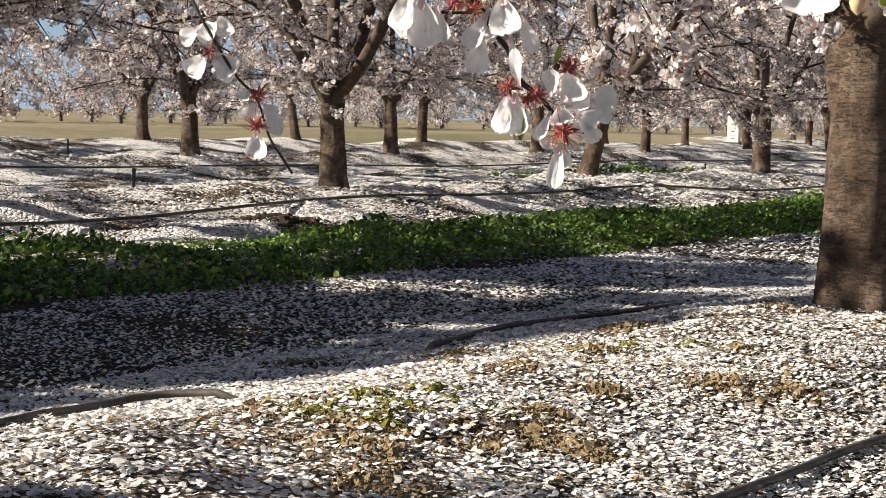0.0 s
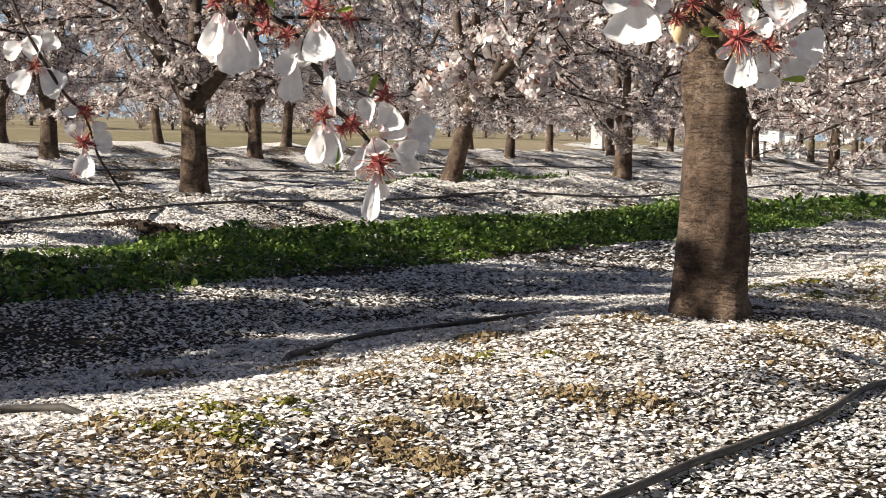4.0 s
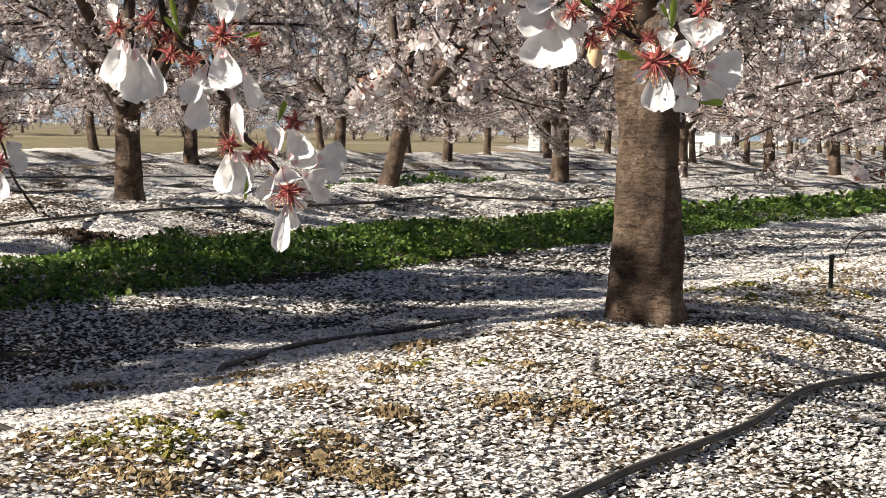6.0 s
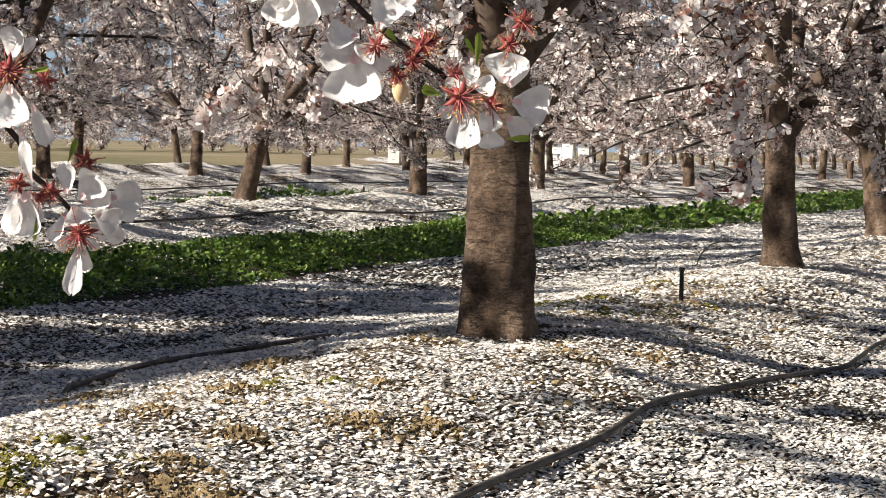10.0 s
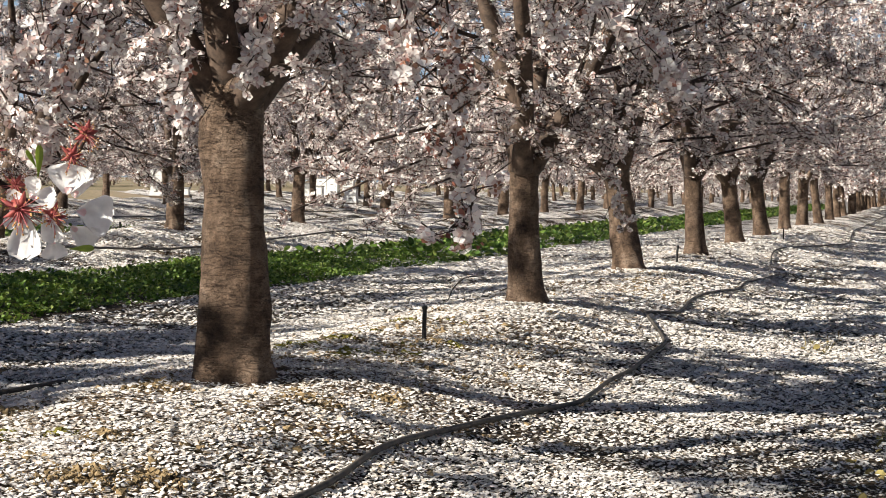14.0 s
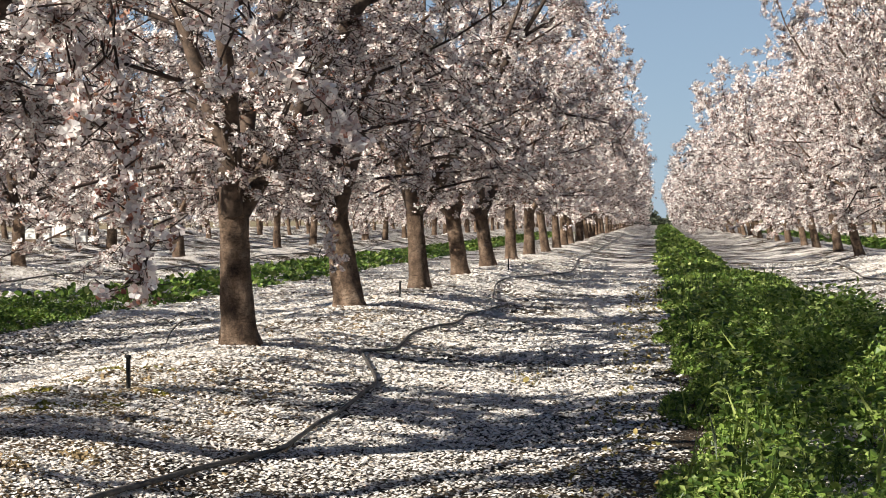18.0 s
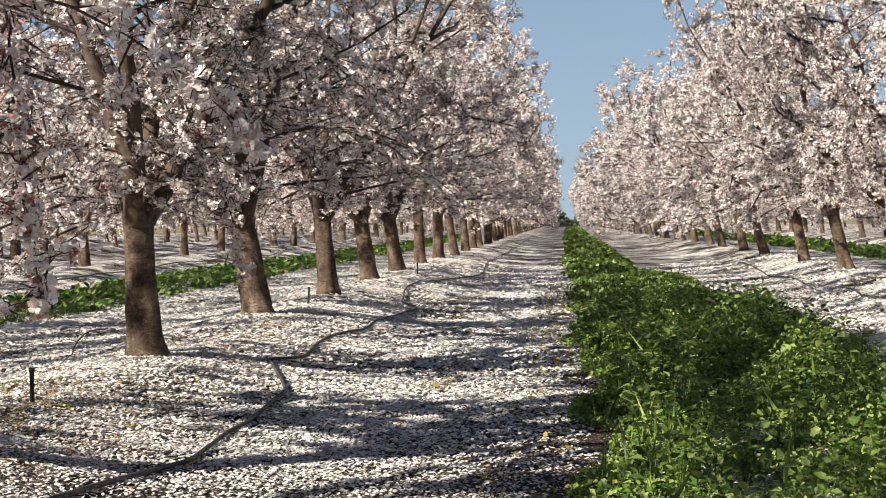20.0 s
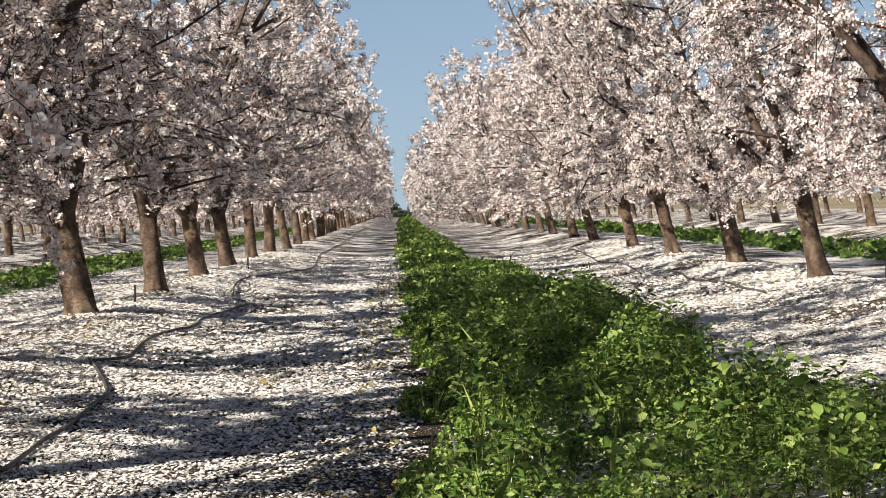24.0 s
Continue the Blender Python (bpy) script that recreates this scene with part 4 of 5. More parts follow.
weeds("end_hedge", -4.0, 12.0, 236.0, 240.0, 4000, 0.7, 0.4, 9, 0.0, "dark green shrubs closing the end of the alley", HEDGE)
weeds("end_trees", 0.6, 2.3, 244.0, 246.0, 1500, 2.2, 0.4, 10, 0.0, "dark green trees at the far end of the alley", HEDGE)
weeds("weed_strip", -11.2, -9.8, 13.5, 19.5, 1500, 0.07, 0.06, 7, 0.05, "patch of green weeds between two rows")


# ---- stakes ----
def stake(x, y, h=0.2, lean=0.0, wide=0.012):
    z = float(ground_z(x, y))
    root = empty("irrigation_stake", Matrix.Translation((x, y, z)) @ Matrix.Rotation(radians(lean), 4, "Y"))
    t = Tubes()
    t.add([(0, 0, -0.06), (0, 0, h * 0.92)], [wide, wide], 8)
    part("shaft", t.mesh("shaft", STAKE), root)
    t = Tubes()
    t.add([(0, 0, h * 0.9), (0, 0, h * 0.93), (0, 0, h), (0, 0, h + 0.004)], [wide * 0.9, wide * 1.35, wide * 1.3, 0.001], 8)
    part("cap", t.mesh("cap", STAKE), root)
    return tagged(root, "short black plastic irrigation stake in the soil", "stake", "irrigation stakes")


stake(0.09, 2.24, 0.19)
stake(-0.01, 11.84, 0.19, 3)
stake(0.3, 21.5, 0.2)
stake(-8.5, 4.2, 0.3, 2, 0.016)
stake(-8.4, 15.2, 0.25, -5)
stake(-14.6, 8.8, 0.3)
stake(7.8, 11.0, 0.25)


# ---- clods, moss and burrow spoil on the berm ----
def lump(name, x, y, rx, ry, h, material, seed, label, category, sink=0.42):
    rng = np.random.RandomState(seed)
    bm = bmesh.new()
    bmesh.ops.create_icosphere(bm, subdivisions=3 if rx > 0.05 else 2, radius=1.0)
    for v in bm.verts:
        c = v.co
        n = noise.noise(c * 1.7 + Vector((seed, 0, 0))) * 0.5 + noise.noise(c * 4.5 + Vector((0, seed, 0))) * 0.45 + noise.noise(c * 11 + Vector((0, 0, seed))) * 0.35
        c *= 1 + n
        v.co = (c.x * rx, c.y * ry, c.z * h)
    me = bpy.data.meshes.new(name)
    bm.to_mesh(me)
    bm.free()
    me.materials.append(material)
    for f in me.polygons:
        f.use_smooth = True
    ob = new(name, me)
    ob.matrix_basis = Matrix.Translation((x, y, float(ground_z(x, y)) + h * (0.5 - sink))) @ Matrix.Rotation(rng.uniform(0, 6.28), 4, "Z")
    return tagged(ob, label, category, name.replace("_", " ") + "s on the berm")


def strew():
    rng = random.Random(6)
    soil = "dry brown soil clod among fallen petals"
    for k in range(16):
        s = rng.uniform(0.012, 0.028)
        lump("soil_clod", 0.36 + rng.gauss(0, 0.13), -1.85 + rng.gauss(0, 0.08), s * 1.3, s, s * 0.45, CLOD, 200 + k, soil, "soil")
    for k in range(60):
        x, y = rng.gauss(0.1, 0.45), rng.uniform(-3.5, 9)
        if abs(x) > 1.0 or (abs(x) < 0.25 and abs(y % 4.6 - 0.0) < 0.3):
            continue
        s = rng.uniform(0.012, 0.03)
        lump("soil_clod", x, y, s * rng.uniform(1, 1.6), s, s * 0.4, CLOD, 10 + k, soil, "soil")
    green = "patch of yellow-green moss on the soil"
    for k, (x, y, s) in enumerate(((-0.32, -2.93, 0.07), (-0.38, -2.68, 0.06), (-0.05, -2.75, 0.045), (-0.25, -1.32, 0.035), (0.07, -2.83, 0.05), (0.05, 1.5, 0.07), (0.2, 1.65, 0.06), (-0.15, 1.4, 0.08), (-0.05, 3.1, 0.08))):
        for q in range(7):
            c = rng.uniform(0.01, 0.022)
            lump("moss_tuft", x + rng.gauss(0, s * 0.7), y + rng.gauss(0, s * 0.6), c * 1.3, c, c * 0.7, MOSS, 300 + k * 7 + q, green, "moss")
    # dark clods at the first four spots stand in for shade in hollows
    for k, (x, y, s) in enumerate(((0.16, -3.18, 0.05), (0.3, -2.93, 0.04), (0.3, -3.2, 0.05), (0.2, 0.12, 0.06), (0.12, 1.9, 0.05), (0.2, 2.25, 0.05))):
        for q in range(6):
            c = rng.uniform(0.01, 0.022)
            lump("dark_clod", x + rng.gauss(0, s * 0.7), y + rng.gauss(0, s * 0.6), c * 1.4, c, c * 0.6, DARK_SOIL, 400 + k * 5 + q, "dark clod of turned soil, in the hollows standing in for shade", "soil")
    for q in range(22):
        c = rng.uniform(0.02, 0.05)
        lump("dark_clod", -5.75 + rng.gauss(0, 0.2), 3.15 + rng.gauss(0, 0.13), c * 1.4, c, c * 0.8, DARK_SOIL, 500 + q, "dark clod of turned soil, in the hollows standing in for shade", "soil", 0.3)


def crumbs(name, spots, per_spot, loose, material, seed, label, category):
    """Crumbled lumps heaped in spots on the berm, with loose ones between."""
    rng = np.random.RandomState(seed)
    ball = np.array([(1, 0, 0), (-1, 0, 0), (0, 1, 0), (0, -1, 0), (0, 0, 1), (0, 0, -1)], float)
    tri = [(0, 2, 4), (2, 1, 4), (1, 3, 4), (3, 0, 4), (2, 0, 5), (1, 2, 5), (3, 1, 5), (0, 3, 5)]
    xs, ys, hs, rs = [], [], [], []
    for px, py, pr in spots:
        d = rng.normal(size=(per_spot, 2)) * pr * 0.62 * np.array((1.35, 0.8))
        fall = np.exp(-np.sum(d * d, axis=1) / (pr * pr))
        xs.append(px + d[:, 0])
        ys.append(py + d[:, 1])
        hs.append(fall * pr * 0.13)
        rs.append(rng.gamma(1.6, 0.0022, per_spot) * (0.5 + 0.9 * fall) + 0.0025)
    if loose:
        x, y = rng.normal(0.05, 0.55, loose), rng.uniform(-3.9, 9.5, loose)
        ok = (wave(x, y, 0.35, 21) * 0.6 + wave(x, y, 0.12, 4) * 0.4 > 0.56) & (np.abs(x) < 1.4) & ~((np.abs(x) < 0.22) & (np.abs((y + 2.3) % 4.6 - 2.3) < 0.22))
        x, y = x[ok], y[ok]
        xs.append(x)
        ys.append(y)
        hs.append(0.004 + 0 * x)
        rs.append(rng.gamma(1.6, 0.0026, len(x)) + 0.003)
    x, y, h, r = (np.concatenate(q) for q in (xs, ys, hs, rs))
    r = np.clip(r, 0.003, 0.024)
    places = np.column_stack((x, y, ground_z(x, y) + h + r * 0.15))
    vs, fs, n = [], [], 0
    for k in range(4):
        shape = ball * (1 + rng.uniform(-0.3, 0.3, (len(ball), 1))) * np.array((1.15, 0.95, 0.75))
        sel = np.arange(len(x)) % 4 == k
        v, f = scatter(shape, tri, places[sel], turns(rng, int(sel.sum()), 1.0), r[sel])
        vs.append(v)
        fs.append(f + n)
        n += len(v)
    ob = new(name, raw_mesh(name, np.concatenate(vs), np.concatenate(fs), [material]))
    return tagged(ob, label, category, kind="stuff")


strew()
crumbs("soil_crumbs", CRUMBLED, 300, 15000, CLOD, 5, "dry tan crumbs of soil heaped among fallen petals", "soil")
crumbs("burrow_spoil", ((-5.75, 3.15, 0.3), (-5.62, 3.3, 0.24), (-5.9, 3.0, 0.22), (-5.75, 3.2, 0.16)), 420, 0, DARK_SOIL, 9, "dark mound of crumbled burrow soil beside the weed strip", "soil")
crumbs("moss_crumbs", MOSSY, 160, 0, MOSS, 6, "yellow-green moss cushions on crumbled soil", "moss")


# ---- bee hives by the field ----
def box(name, x0, x1, y0, y1, z0, z1, material, parent, bevel=0.006, label=""):
    bm = bmesh.new()
    bmesh.ops.create_cube(bm, size=1.0)
    for v in bm.verts:
        v.co = ((x0 + x1) / 2 + v.co.x * (x1 - x0), (y0 + y1) / 2 + v.co.y * (y1 - y0), (z0 + z1) / 2 + v.co.z * (z1 - z0))
    bmesh.ops.bevel(bm, geom=bm.edges[:], offset=bevel, segments=1, affect="EDGES")
    me = bpy.data.meshes.new(name)
    bm.to_mesh(me)
    bm.free()
    me.materials.append(material)
    return part(name, me, parent, label)


def hive(x, y, turn, storeys, material=HIVE_WHITE, w=0.42, d=0.5):
    root = empty("bee_hive", Matrix.Translation((x, y, float(ground_z(x, y)))) @ Matrix.Rotation(turn, 4, "Z"))
    box("pallet", -w / 2 - 0.05, w / 2 + 0.05, -d / 2 - 0.05, d / 2 + 0.05, -0.03, 0.11, PALLET, root)
    z = 0.11
    for k in range(storeys):
        b = box("hive_box", -w / 2, w / 2, -d / 2, d / 2, z, z + 0.245, material, root)
        box("hand_grip", -0.06, 0.06, -d / 2 - 0.008, -d / 2 + 0.01, z + 0.14, z + 0.165, PALLET, b, 0.002)
        z += 0.25
    box("lid", -w / 2 - 0.02, w / 2 + 0.02, -d / 2 - 0.02, d / 2 + 0.02, z, z + 0.05, HIVE_GREY, root)
    return tagged(root, "stack of white painted bee hive boxes on a pallet", "bee hive", "bee hives at the field edge")


for hx, hy, tn, st in ((-25.0, 50.0, 0.3, 4), (-24.2, 50.6, 0.3, 1), (-18.3, 47.8, 0.2, 2), (-17.8, 47.7, 0.2, 2), (-20.2, 54.6, 0.1, 3), (-19.7, 54.5, 0.1, 3), (-19.1, 54.6, 0.2, 2), (-17.0, 49.0, 0.2, 2)):
    hive(hx, hy, tn, st)


# ---- the tree beside the camera, whose sprays hang before it ----
def spoon(base, tip, width, face, curl, rng, material, name, blunt=0.35):
    """A thin, cupped, round-tipped blade from base to tip; face: the way its inner side looks."""
    base, tip, face = Vector(base), Vector(tip), Vector(face)
    along = tip - base
    length = along.length
    along.normalize()
    side = along.cross(face).normalized()
    up = side.cross(along).normalized()
    nu, nv = 8, 6
    v, f = [], []
    for i in range(nu + 1):
        s = i / nu
        wide = width * 0.56 * max(0.13, s ** (1.05 - blunt) * math.sqrt(1 - s ** (2 + 8 * blunt)))
        wide *= 1 + rng.uniform(-0.05, 0.05)
        for j in range(nv + 1):
            q = 2 * j / nv - 1
            lift = curl * length * (s * (1 - s) * 1.3) - width * 0.2 * (1 - q * q) * math.sin(math.pi * s) + width * 0.05 * math.sin(q * 7 + s * 4 + base.x * 900)
            notch = -0.06 * length * (1 - abs(q)) * (s > 0.99)
            v.append(base + along * (length * s + notch) + side * (q * wide) + up * lift)
    for i in range(nu):
        for j in range(nv):
            a = i * (nv + 1) + j
            f.append((a, a + 1, a + nv + 2, a + nv + 1))
    return raw_mesh(name, [tuple(p) for p in v], f, [material], smooth=True)


def shaded_petal():
    """White petal that flushes pink towards its base, with fine veins."""
    m = leafy("fresh_petal", ((0.0, (0.86, 0.82, 0.81)), (0.5, (0.9, 0.885, 0.88)), (1.0, (0.88, 0.84, 0.82))), 0.34, 0.5, (1.0, 0.97, 0.94), 130)
    return m


FRESH = shaded_petal()
RED_CALYX = plain("red_calyx", (0.15, 0.018, 0.022), (0.32, 0.07, 0.055), 180, 0.6, 0.2, 0.001)
STAMEN = plain("pink_stamen", (0.3, 0.045, 0.06), (0.52, 0.19, 0.17), 150, 0.6, 0.1, 0.001)
LEAF_GREEN = leafy("young_leaf", ((0.0, (0.2, 0.3, 0.045)), (1.0, (0.32, 0.4, 0.08))), 0.35, 0.4, (1, 1, 0.6))
BUD = plain("cream_bud", (0.55, 0.38, 0.2), (0.75, 0.6, 0.4), 90, 0.6, 0.2, 0.001)
ANTHER = plain("anther", (0.3, 0.13, 0.05), (0.62, 0.4, 0.16), 200, 0.7, 0.1, 0.001)
PINK = leafy("pink_petal_base", ((0.0, (0.8, 0.5, 0.52)), (1.0, (0.86, 0.66, 0.65))), 0.3, 0.5)

near_tree = plant(-0.3, -5.0, None, 1.2, 1.0, (0, 0), 1.0, lod=8, wide=1.25, label="almond tree in blossom with long sprays hanging over the alley")
TREE_IN = near_tree.matrix_basis.inverted()
spray_rng = random.Random(12)


def frame_at(o, r, u, size=1.0):
    r, u = Vector(r), Vector(u)
    return Vector(o), r, u, r.cross(u), size * 0.001


def at(fr, uv, depth=0.0):
    o, r, u, b, k = fr
    return o + (r * uv[0] + u * uv[1] + b * depth) * k


def spray(fr, pts, r0, r1):
    """A hanging twig of the tree; its blossoms are set on it."""
    t = Tubes()
    line = [tuple(at(fr, p[:2], p[2])) for p in pts]
    fine = smooth_line(line, 0.012)
    n = len(fine)
    knob = 1 + 0.25 * np.sin(np.arange(n) * 1.9) * (np.arange(n) % 5 == 0)
    t.add(fine, np.linspace(r0, r1, n) * fr[4] * knob, 9)
    ob = part("hanging_spray", t.mesh("hanging_spray", TWIG), near_tree, "bare grey-brown twig hung with open blossoms")
    ob.matrix_parent_inverse = TREE_IN
    FRAMES[ob.name] = fr
    return ob


FRAMES = {}


def petal(sp, a, b, width, depth):
    fr = FRAMES[sp.name]
    rng = spray_rng
    face = fr[3] + fr[1] * rng.uniform(-1.3, 0.2) + fr[2] * rng.uniform(-0.3, 0.6)
    p, q = at(fr, a, depth), at(fr, b, depth + rng.uniform(-5, 6))
    w = width * fr[4]
    ob = part("petal", spoon(p, q, w * 1.4, face, rng.uniform(-0.12, 0.22), rng, FRESH, "petal"), sp)
    root = p + (q - p) * 0.24
    part("petal_base", spoon(p - (q - p) * 0.04 + fr[3] * 0.0008, root + fr[3] * 0.0008, w * 0.26, face, 0.0, rng, PINK, "petal_base"), ob, "pink flush at the petal's base")


def calyx(sp, c, size, depth):
    """A red calyx cup with a burst of stamens tipped by anthers."""
    fr = FRAMES[sp.name]
    rng = spray_rng
    p = at(fr, c, depth)
    way = (fr[3] * 0.8 - fr[2] * rng.uniform(0.0, 0.7) + fr[1] * rng.uniform(-0.6, 0.6)).normalized()
    s = size * fr[4] * 0.6
    t = Tubes()
    t.add([tuple(p - way * s * 0.9), tuple(p - way * s * 0.5), tuple(p), tuple(p + way * s * 0.2)], [s * 0.2, s * 0.36, s * 0.42, s * 0.3], 9)
    for k in range(5):
        a = k * 1.257 + rng.uniform(-0.2, 0.2)
        d = (fr[1] * math.cos(a) + fr[2] * math.sin(a) + way * 0.1).normalized()
        t.add([tuple(p), tuple(p + d * s * 0.5), tuple(p + d * s * 0.95 - way * s * 0.3)], [s * 0.24, s * 0.2, s * 0.03], 5)
    cup = part("calyx", t.mesh("calyx", RED_CALYX), sp, "dark red calyx")
    t, tips = Tubes(), Tubes()
    for k in range(34):
        d = (way * 0.55 + Vector((rng.gauss(0, 0.6), rng.gauss(0, 0.6), rng.gauss(0, 0.6)))).normalized()
        e = p + d * s * rng.uniform(0.75, 1.55)
        t.add([tuple(p), tuple((p + e) / 2 + way * s * 0.1), tuple(e)], [s * 0.045, s * 0.032, s * 0.028], 3)
        tips.add([tuple(e - d * s * 0.02), tuple(e + d * s * 0.05), tuple(e + d * s * 0.13)], [s * 0.03, s * 0.075, s * 0.02], 4)
    part("stamen_tuft", t.mesh("stamen_tuft", STAMEN), cup, "tuft of pink stamens")
    part("anther_tuft", tips.mesh("anther_tuft", ANTHER), cup, "yellow-brown anthers")


def young_leaf(sp, a, b, width, depth):
    fr = FRAMES[sp.name]
    part("leaf", spoon(at(fr, a, depth), at(fr, b, depth + 3), width * fr[4], fr[3] + fr[1] * 0.4, 0.15, spray_rng, LEAF_GREEN, "leaf", 0.1), sp, "small fresh green leaf")


def bud(sp, a, b, width):
    fr = FRAMES[sp.name]
    p, q = at(fr, a), at(fr, b)
    t = Tubes()
    w = width * fr[4] * 0.5
    t.add([tuple(p + (q - p) * s) for s in (0, 0.2, 0.5, 0.8, 1.0)], [w * 0.4, w * 0.8, w, w * 0.75, w * 0.1], 9)
    part("bud", t.mesh("bud", BUD), sp, "cream unopened bud")


low_spray_FRAME = frame_at((1.8881, -5.2709, 0.6814), (0.8202, 0.5717, 0.0228), (-0.0359, 0.0117, 0.9993))
low_spray = spray(low_spray_FRAME, [(-123.4, 272.1, -300), (-105.4, 199.9, -120), (-89.6, 141.2, -30), (-82.8, 114.1, -14), (-79.4, 93.8, -12), (-72.6, 76.9, -8), (-58.0, 69.0, -6), (-47.8, 49.8, -8), (-37.6, 38.5, -8), (-32.0, 20.5, -8), (-20.7, 10.3, -6), (-10.6, 0.1, -6), (-1.5, -12.3, -4)], 3.6, 1.4)
petal(low_spray, (-104.2, 76.9), (-112.1, 49.8), 19.0, 4)
petal(low_spray, (-95.9, 71.2), (-92.3, 37.4), 21.7, 8)
petal(low_spray, (-85.0, 65.6), (-79.4, 41.9), 11.7, 2)
petal(low_spray, (-108.3, 85.9), (-111.0, 102.4), 7.7, -2)
petal(low_spray, (-100.8, 75.8), (-108.7, 45.3), 14.0, -4)
petal(low_spray, (-89.6, 69.0), (-100.8, 46.4), 13.5, -6)
petal(low_spray, (-41.7, 71.2), (-39.5, 45.7), 21.7, 12)
petal(low_spray, (-51.6, 62.2), (-66.5, 38.5), 13.5, 4)
petal(low_spray, (-55.7, 48.7), (-59.8, 21.1), 14.9, 0)
petal(low_spray, (-29.7, 61.1), (-20.0, 35.1), 10.4, -2)
petal(low_spray, (-36.5, 46.4), (-32.7, 18.2), 9.0, 2)
petal(low_spray, (-42.2, 85.9), (-39.9, 106.9), 17.2, -4)
petal(low_spray, (-34.3, 89.3), (-27.5, 101.0), 9.9, -2)
petal(low_spray, (-46.7, 60.0), (-51.2, 44.2), 11.3, -6)
petal(low_spray, (-108.7, 123.2), (-125.7, 108.5), 19.0, 0)
petal(low_spray, (-100.8, 123.2), (-98.1, 105.1), 16.3, 3)
petal(low_spray, (-114.4, 125.4), (-132.4, 111.9), 13.5, -4)
petal(low_spray, (-91.8, 127.7), (-89.6, 109.6), 11.3, -4)
petal(low_spray, (-38.8, 5.8), (-44.9, -17.9), 16.7, 4)
petal(low_spray, (-34.3, 8.0), (-33.6, -20.2), 17.2, 8)
petal(low_spray, (-29.7, 13.7), (-34.3, 38.5), 9.0, 4)
petal(low_spray, (-32.0, 8.0), (-26.4, -12.3), 9.0, 0)
petal(low_spray, (-12.8, -11.2), (-20.5, -21.8), 10.4, 0)
petal(low_spray, (-9.4, -3.3), (-16.9, -22.4), 9.5, 3)
petal(low_spray, (-9.4, 5.8), (-9.4, 25.0), 13.1, 4)
petal(low_spray, (-1.5, 3.5), (9.8, 17.5), 19.9, 4)
petal(low_spray, (0.7, 0.1), (16.1, 8.5), 17.2, 0)
petal(low_spray, (-4.9, -1.0), (-1.5, -12.3), 14.9, 16)
petal(low_spray, (7.5, -5.5), (22.2, -12.7), 17.2, 8)
petal(low_spray, (15.4, 3.5), (35.7, 6.2), 18.1, -4)
petal(low_spray, (13.1, -1.0), (32.8, -4.2), 15.3, -2)
petal(low_spray, (9.8, -11.2), (24.4, -21.8), 13.5, 0)
petal(low_spray, (0.7, -12.3), (16.5, -17.9), 11.3, 4)
petal(low_spray, (-3.3, -24.7), (-7.4, -55.2), 10.8, 4)
petal(low_spray, (-1.5, -23.6), (1.6, -41.6), 9.9, 0)
petal(low_spray, (-9.4, -19.1), (-15.5, -27.0), 8.1, 2)
petal(low_spray, (1.9, -21.3), (8.6, -28.1), 9.0, -2)
calyx(low_spray, (-106.5, 84.3), 11.7, 6)
calyx(low_spray, (-87.3, 88.8), 13.5, 4)
calyx(low_spray, (-73.8, 67.9), 12.6, 8)
calyx(low_spray, (-61.3, 64.0), 11.3, 8)
calyx(low_spray, (-42.8, 79.8), 17.2, 8)
calyx(low_spray, (-21.4, 75.3), 12.2, 0)
calyx(low_spray, (-54.6, 111.9), 12.2, 0)
calyx(low_spray, (-76.5, 79.1), 10.4, 2)
calyx(low_spray, (-37.6, 12.5), 12.2, 8)
calyx(low_spray, (-19.1, 7.6), 12.2, 4)
calyx(low_spray, (-1.5, -16.3), 17.2, 12)
calyx(low_spray, (1.9, 26.5), 13.1, 0)
calyx(low_spray, (-25.2, 4.6), 9.5, 0)
young_leaf(low_spray, (-69.7, 83.7), (-73.8, 103.3), 6.8, 4)
young_leaf(low_spray, (-65.9, 77.6), (-77.8, 91.1), 5.4, 6)
young_leaf(low_spray, (-30.9, 79.1), (-18.7, 81.8), 5.0, 4)
young_leaf(low_spray, (-8.3, 25.6), (-3.3, 40.1), 6.3, 4)
young_leaf(low_spray, (-27.5, -7.8), (-28.6, -21.8), 4.1, 4)
high_spray_FRAME = frame_at((2.0747, -5.1201, 0.7361), (0.8907, 0.4541, 0.0207), (-0.0261, 0.0057, 0.9996))
high_spray = spray(high_spray_FRAME, [(-273.0, 327.9, -300), (-204.6, 232.0, -130), (-154.4, 165.9, -35), (-115.6, 123.7, -10), (-101.9, 108.4, -6), (-81.4, 86.0, -4), (-65.4, 70.1, -4), (-49.4, 56.4, -4), (-31.2, 42.7, -4), (-15.2, 31.3, -4), (-3.8, 22.2, -4), (14.4, 24.5, -6), (25.8, 45.0, -8), (35.4, 64.4, -10)], 4.4, 1.4)
petal(high_spray, (-113.3, 83.8), (-113.3, 59.8), 19.6, 8)
petal(high_spray, (-119.0, 82.6), (-126.5, 64.4), 15.1, 4)
petal(high_spray, (-104.2, 82.6), (-100.8, 61.0), 19.6, 4)
petal(high_spray, (-123.6, 89.5), (-145.3, 83.3), 21.9, -4)
petal(high_spray, (-99.6, 86.0), (-85.5, 71.9), 19.6, -4)
petal(high_spray, (-111.0, 88.3), (-120.2, 70.1), 13.7, 0)
petal(high_spray, (-69.5, 55.3), (-89.1, 56.8), 18.7, 6)
petal(high_spray, (-56.7, 59.8), (-48.5, 80.1), 21.0, 2)
petal(high_spray, (-48.3, 71.2), (-34.4, 76.0), 10.9, -2)
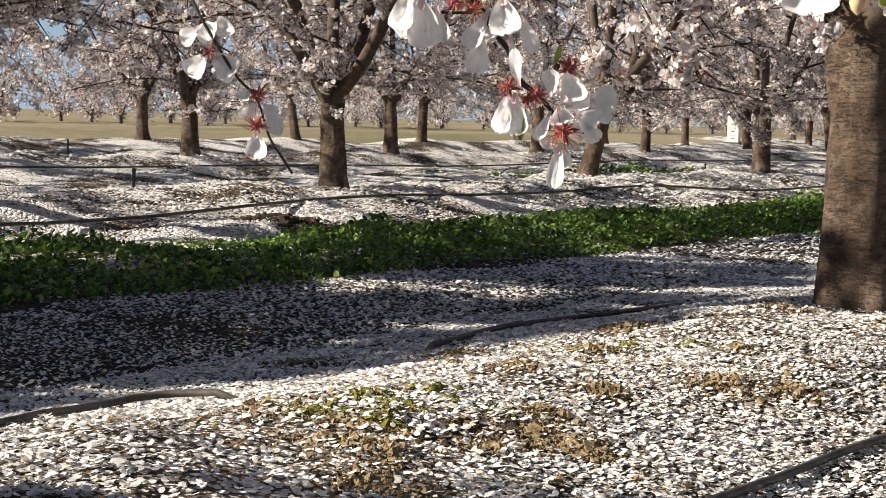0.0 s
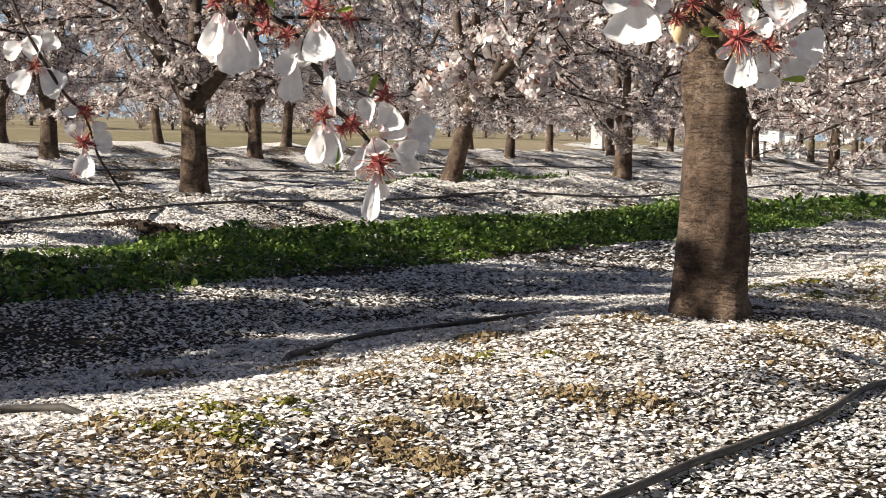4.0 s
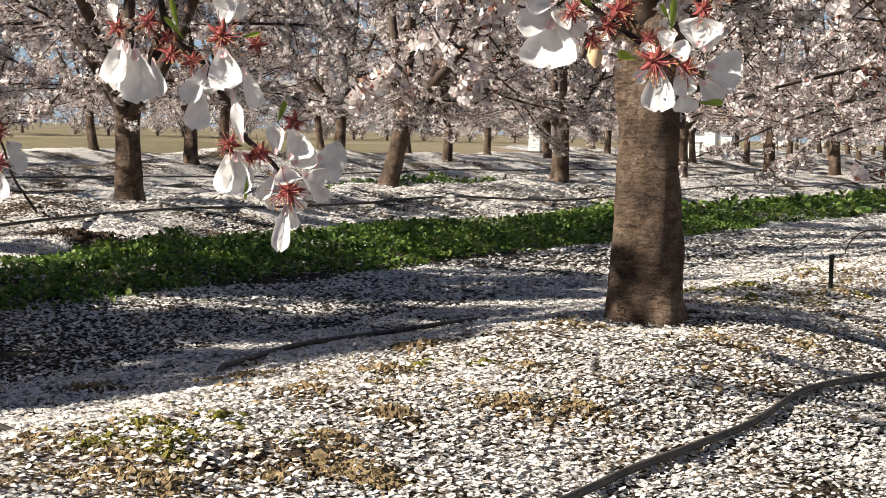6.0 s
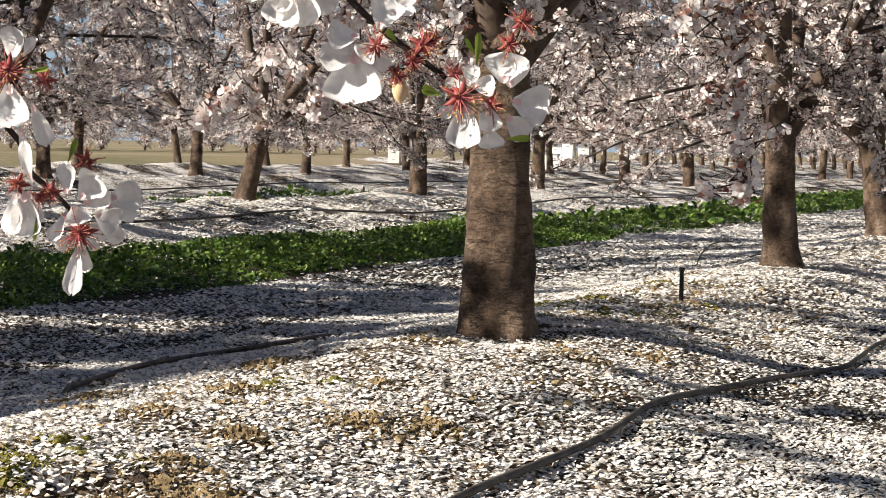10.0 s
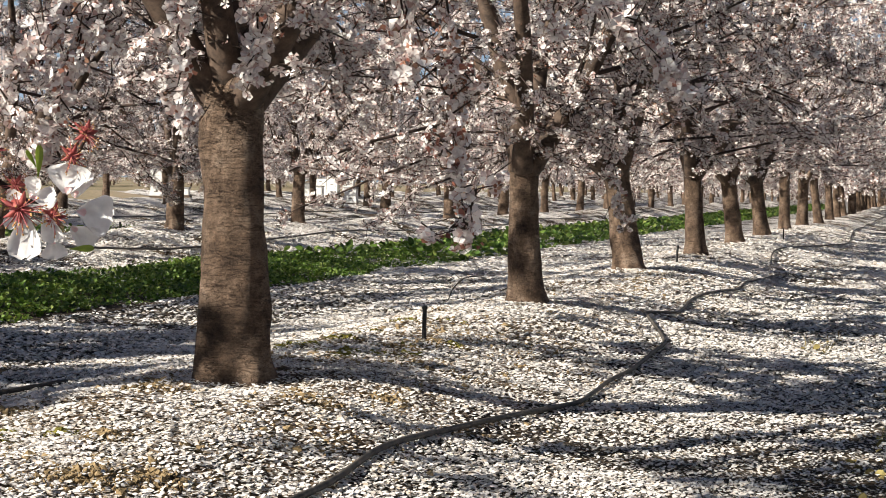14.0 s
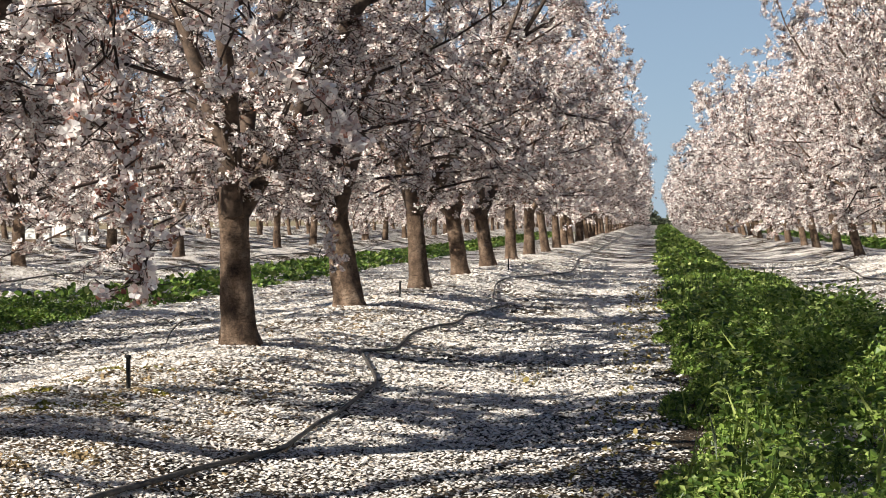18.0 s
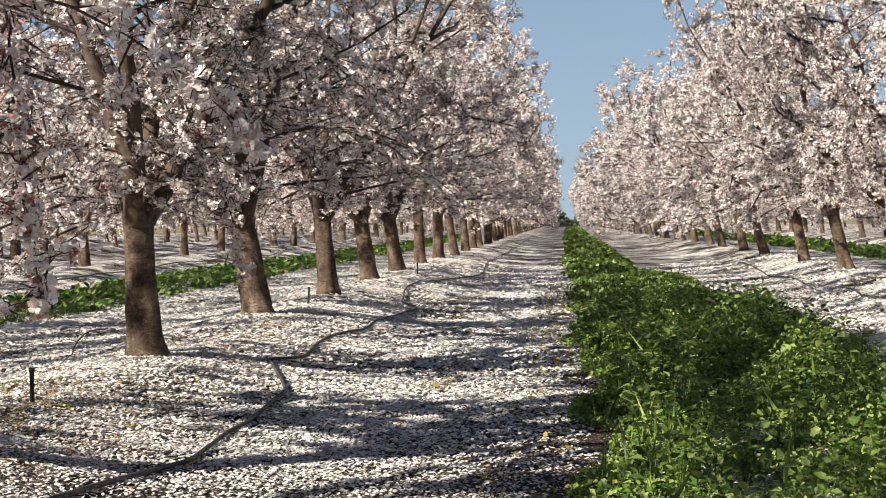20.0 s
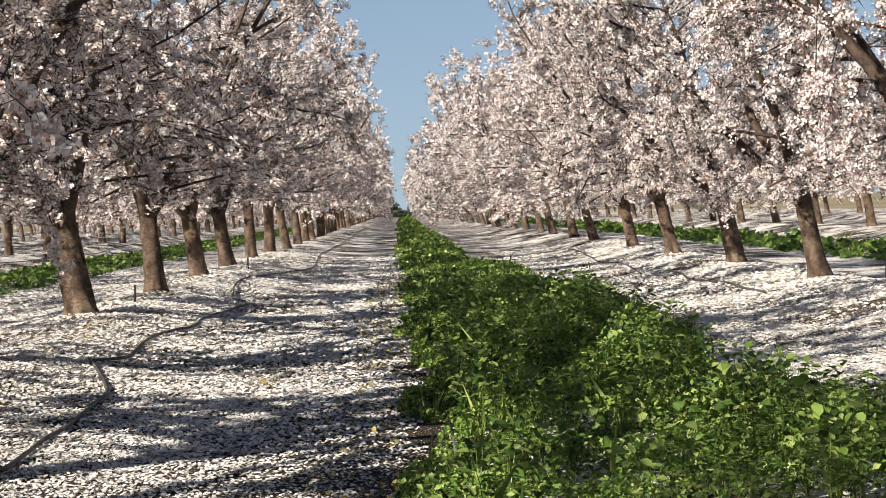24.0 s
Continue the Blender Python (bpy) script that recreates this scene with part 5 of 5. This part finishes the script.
petal(high_spray, (-71.8, 46.1), (-75.0, 12.6), 36.5, -4)
petal(high_spray, (-65.4, 47.3), (-94.6, 42.2), 17.8, -6)
petal(high_spray, (-60.4, 50.0), (-68.1, 40.9), 15.1, 12)
petal(high_spray, (-74.5, 46.1), (-57.4, 17.2), 21.9, -8)
petal(high_spray, (-63.1, 47.3), (-49.4, 35.9), 11.4, -2)
petal(high_spray, (-2.7, 13.5), (-2.7, -15.7), 21.0, 12)
petal(high_spray, (9.9, 13.5), (15.6, -5.2), 15.1, 14)
petal(high_spray, (14.4, -2.9), (15.8, -15.7), 15.1, 4)
petal(high_spray, (0.7, 24.0), (3.0, 37.7), 14.1, 8)
petal(high_spray, (-2.7, 24.5), (-14.8, 24.5), 10.0, 10)
petal(high_spray, (1.9, 24.0), (17.2, 24.5), 12.8, 12)
petal(high_spray, (23.6, 26.7), (24.7, 46.1), 26.5, 2)
petal(high_spray, (28.1, 24.5), (33.8, 42.2), 19.6, -4)
petal(high_spray, (29.9, 15.3), (52.8, 10.8), 24.6, -6)
petal(high_spray, (25.8, 5.1), (41.3, -6.3), 17.8, -4)
petal(high_spray, (-8.4, 15.3), (-15.2, 3.9), 11.4, -6)
calyx(high_spray, (-111.0, 100.9), 25.1, 6)
calyx(high_spray, (-103.1, 97.5), 18.2, 2)
calyx(high_spray, (-117.9, 97.5), 16.0, 0)
calyx(high_spray, (-58.1, 49.1), 14.1, 10)
calyx(high_spray, (-28.5, 50.0), 16.9, 4)
calyx(high_spray, (-35.3, 40.0), 12.8, 6)
calyx(high_spray, (-44.9, 30.8), 12.3, 4)
calyx(high_spray, (-6.1, 17.2), 19.2, 16)
calyx(high_spray, (14.9, 12.6), 15.1, 10)
calyx(high_spray, (-8.4, 32.4), 12.3, 2)
calyx(high_spray, (35.4, 66.0), 15.1, -2)
calyx(high_spray, (26.3, 51.4), 13.7, 0)
calyx(high_spray, (-22.1, 54.1), 11.4, 0)
young_leaf(high_spray, (5.3, 37.7), (6.7, 58.2), 8.7, 6)
young_leaf(high_spray, (4.2, 43.8), (-2.0, 54.6), 5.0, 4)
young_leaf(high_spray, (-17.0, 18.5), (-29.4, 22.6), 10.0, 6)
young_leaf(high_spray, (24.7, -9.1), (40.4, -8.6), 7.3, 0)
young_leaf(high_spray, (-44.9, 51.8), (-52.2, 59.1), 6.4, 6)
bud(high_spray, (-43.7, 30.2), (-42.6, 13.0), 10.5)
far_spray_FRAME = frame_at((1.1893, -4.8181, 0.6814), (0.7361, 0.6763, 0.0269), (-0.0161, -0.0222, 0.9996), 1.27)
far_spray = spray(far_spray_FRAME, [(-137.9, 434.3, -500), (-97.1, 229.9, -120), (-56.2, 107.3, -20), (-30.7, 56.2, 0), (-10.2, 23.0, 0), (6.1, 5.1, 0), (16.3, -28.1, 0), (25.5, -43.4, 0), (36.8, -61.3, 0)], 3.4, 1.0)
petal(far_spray, (-38.3, 45.0), (-55.2, 26.6), 22.5, 3)
petal(far_spray, (-30.7, 45.0), (-14.3, 26.6), 22.5, 2)
petal(far_spray, (-35.8, 51.1), (-39.3, 73.6), 22.5, -2)
petal(far_spray, (-46.0, 66.4), (-61.3, 56.2), 20.4, 0)
petal(far_spray, (-28.1, 61.3), (-17.9, 74.1), 18.4, 1)
petal(far_spray, (5.1, -23.5), (5.1, -49.0), 19.4, 4)
petal(far_spray, (10.2, -18.4), (29.6, -17.4), 18.4, 2)
petal(far_spray, (1.0, -16.3), (-4.1, 0.0), 17.4, -2)
petal(far_spray, (12.8, 0.0), (21.5, -9.2), 13.3, 2)
petal(far_spray, (0.0, 15.3), (-10.2, 5.1), 15.3, 0)
petal(far_spray, (-12.8, 33.2), (-24.5, 20.4), 15.3, 3)
calyx(far_spray, (-35.8, 47.0), 11.2, 3)
calyx(far_spray, (6.1, 9.2), 14.3, 2)
calyx(far_spray, (5.1, -17.9), 15.3, 3)
calyx(far_spray, (-2.6, -46.0), 6.1, 0)
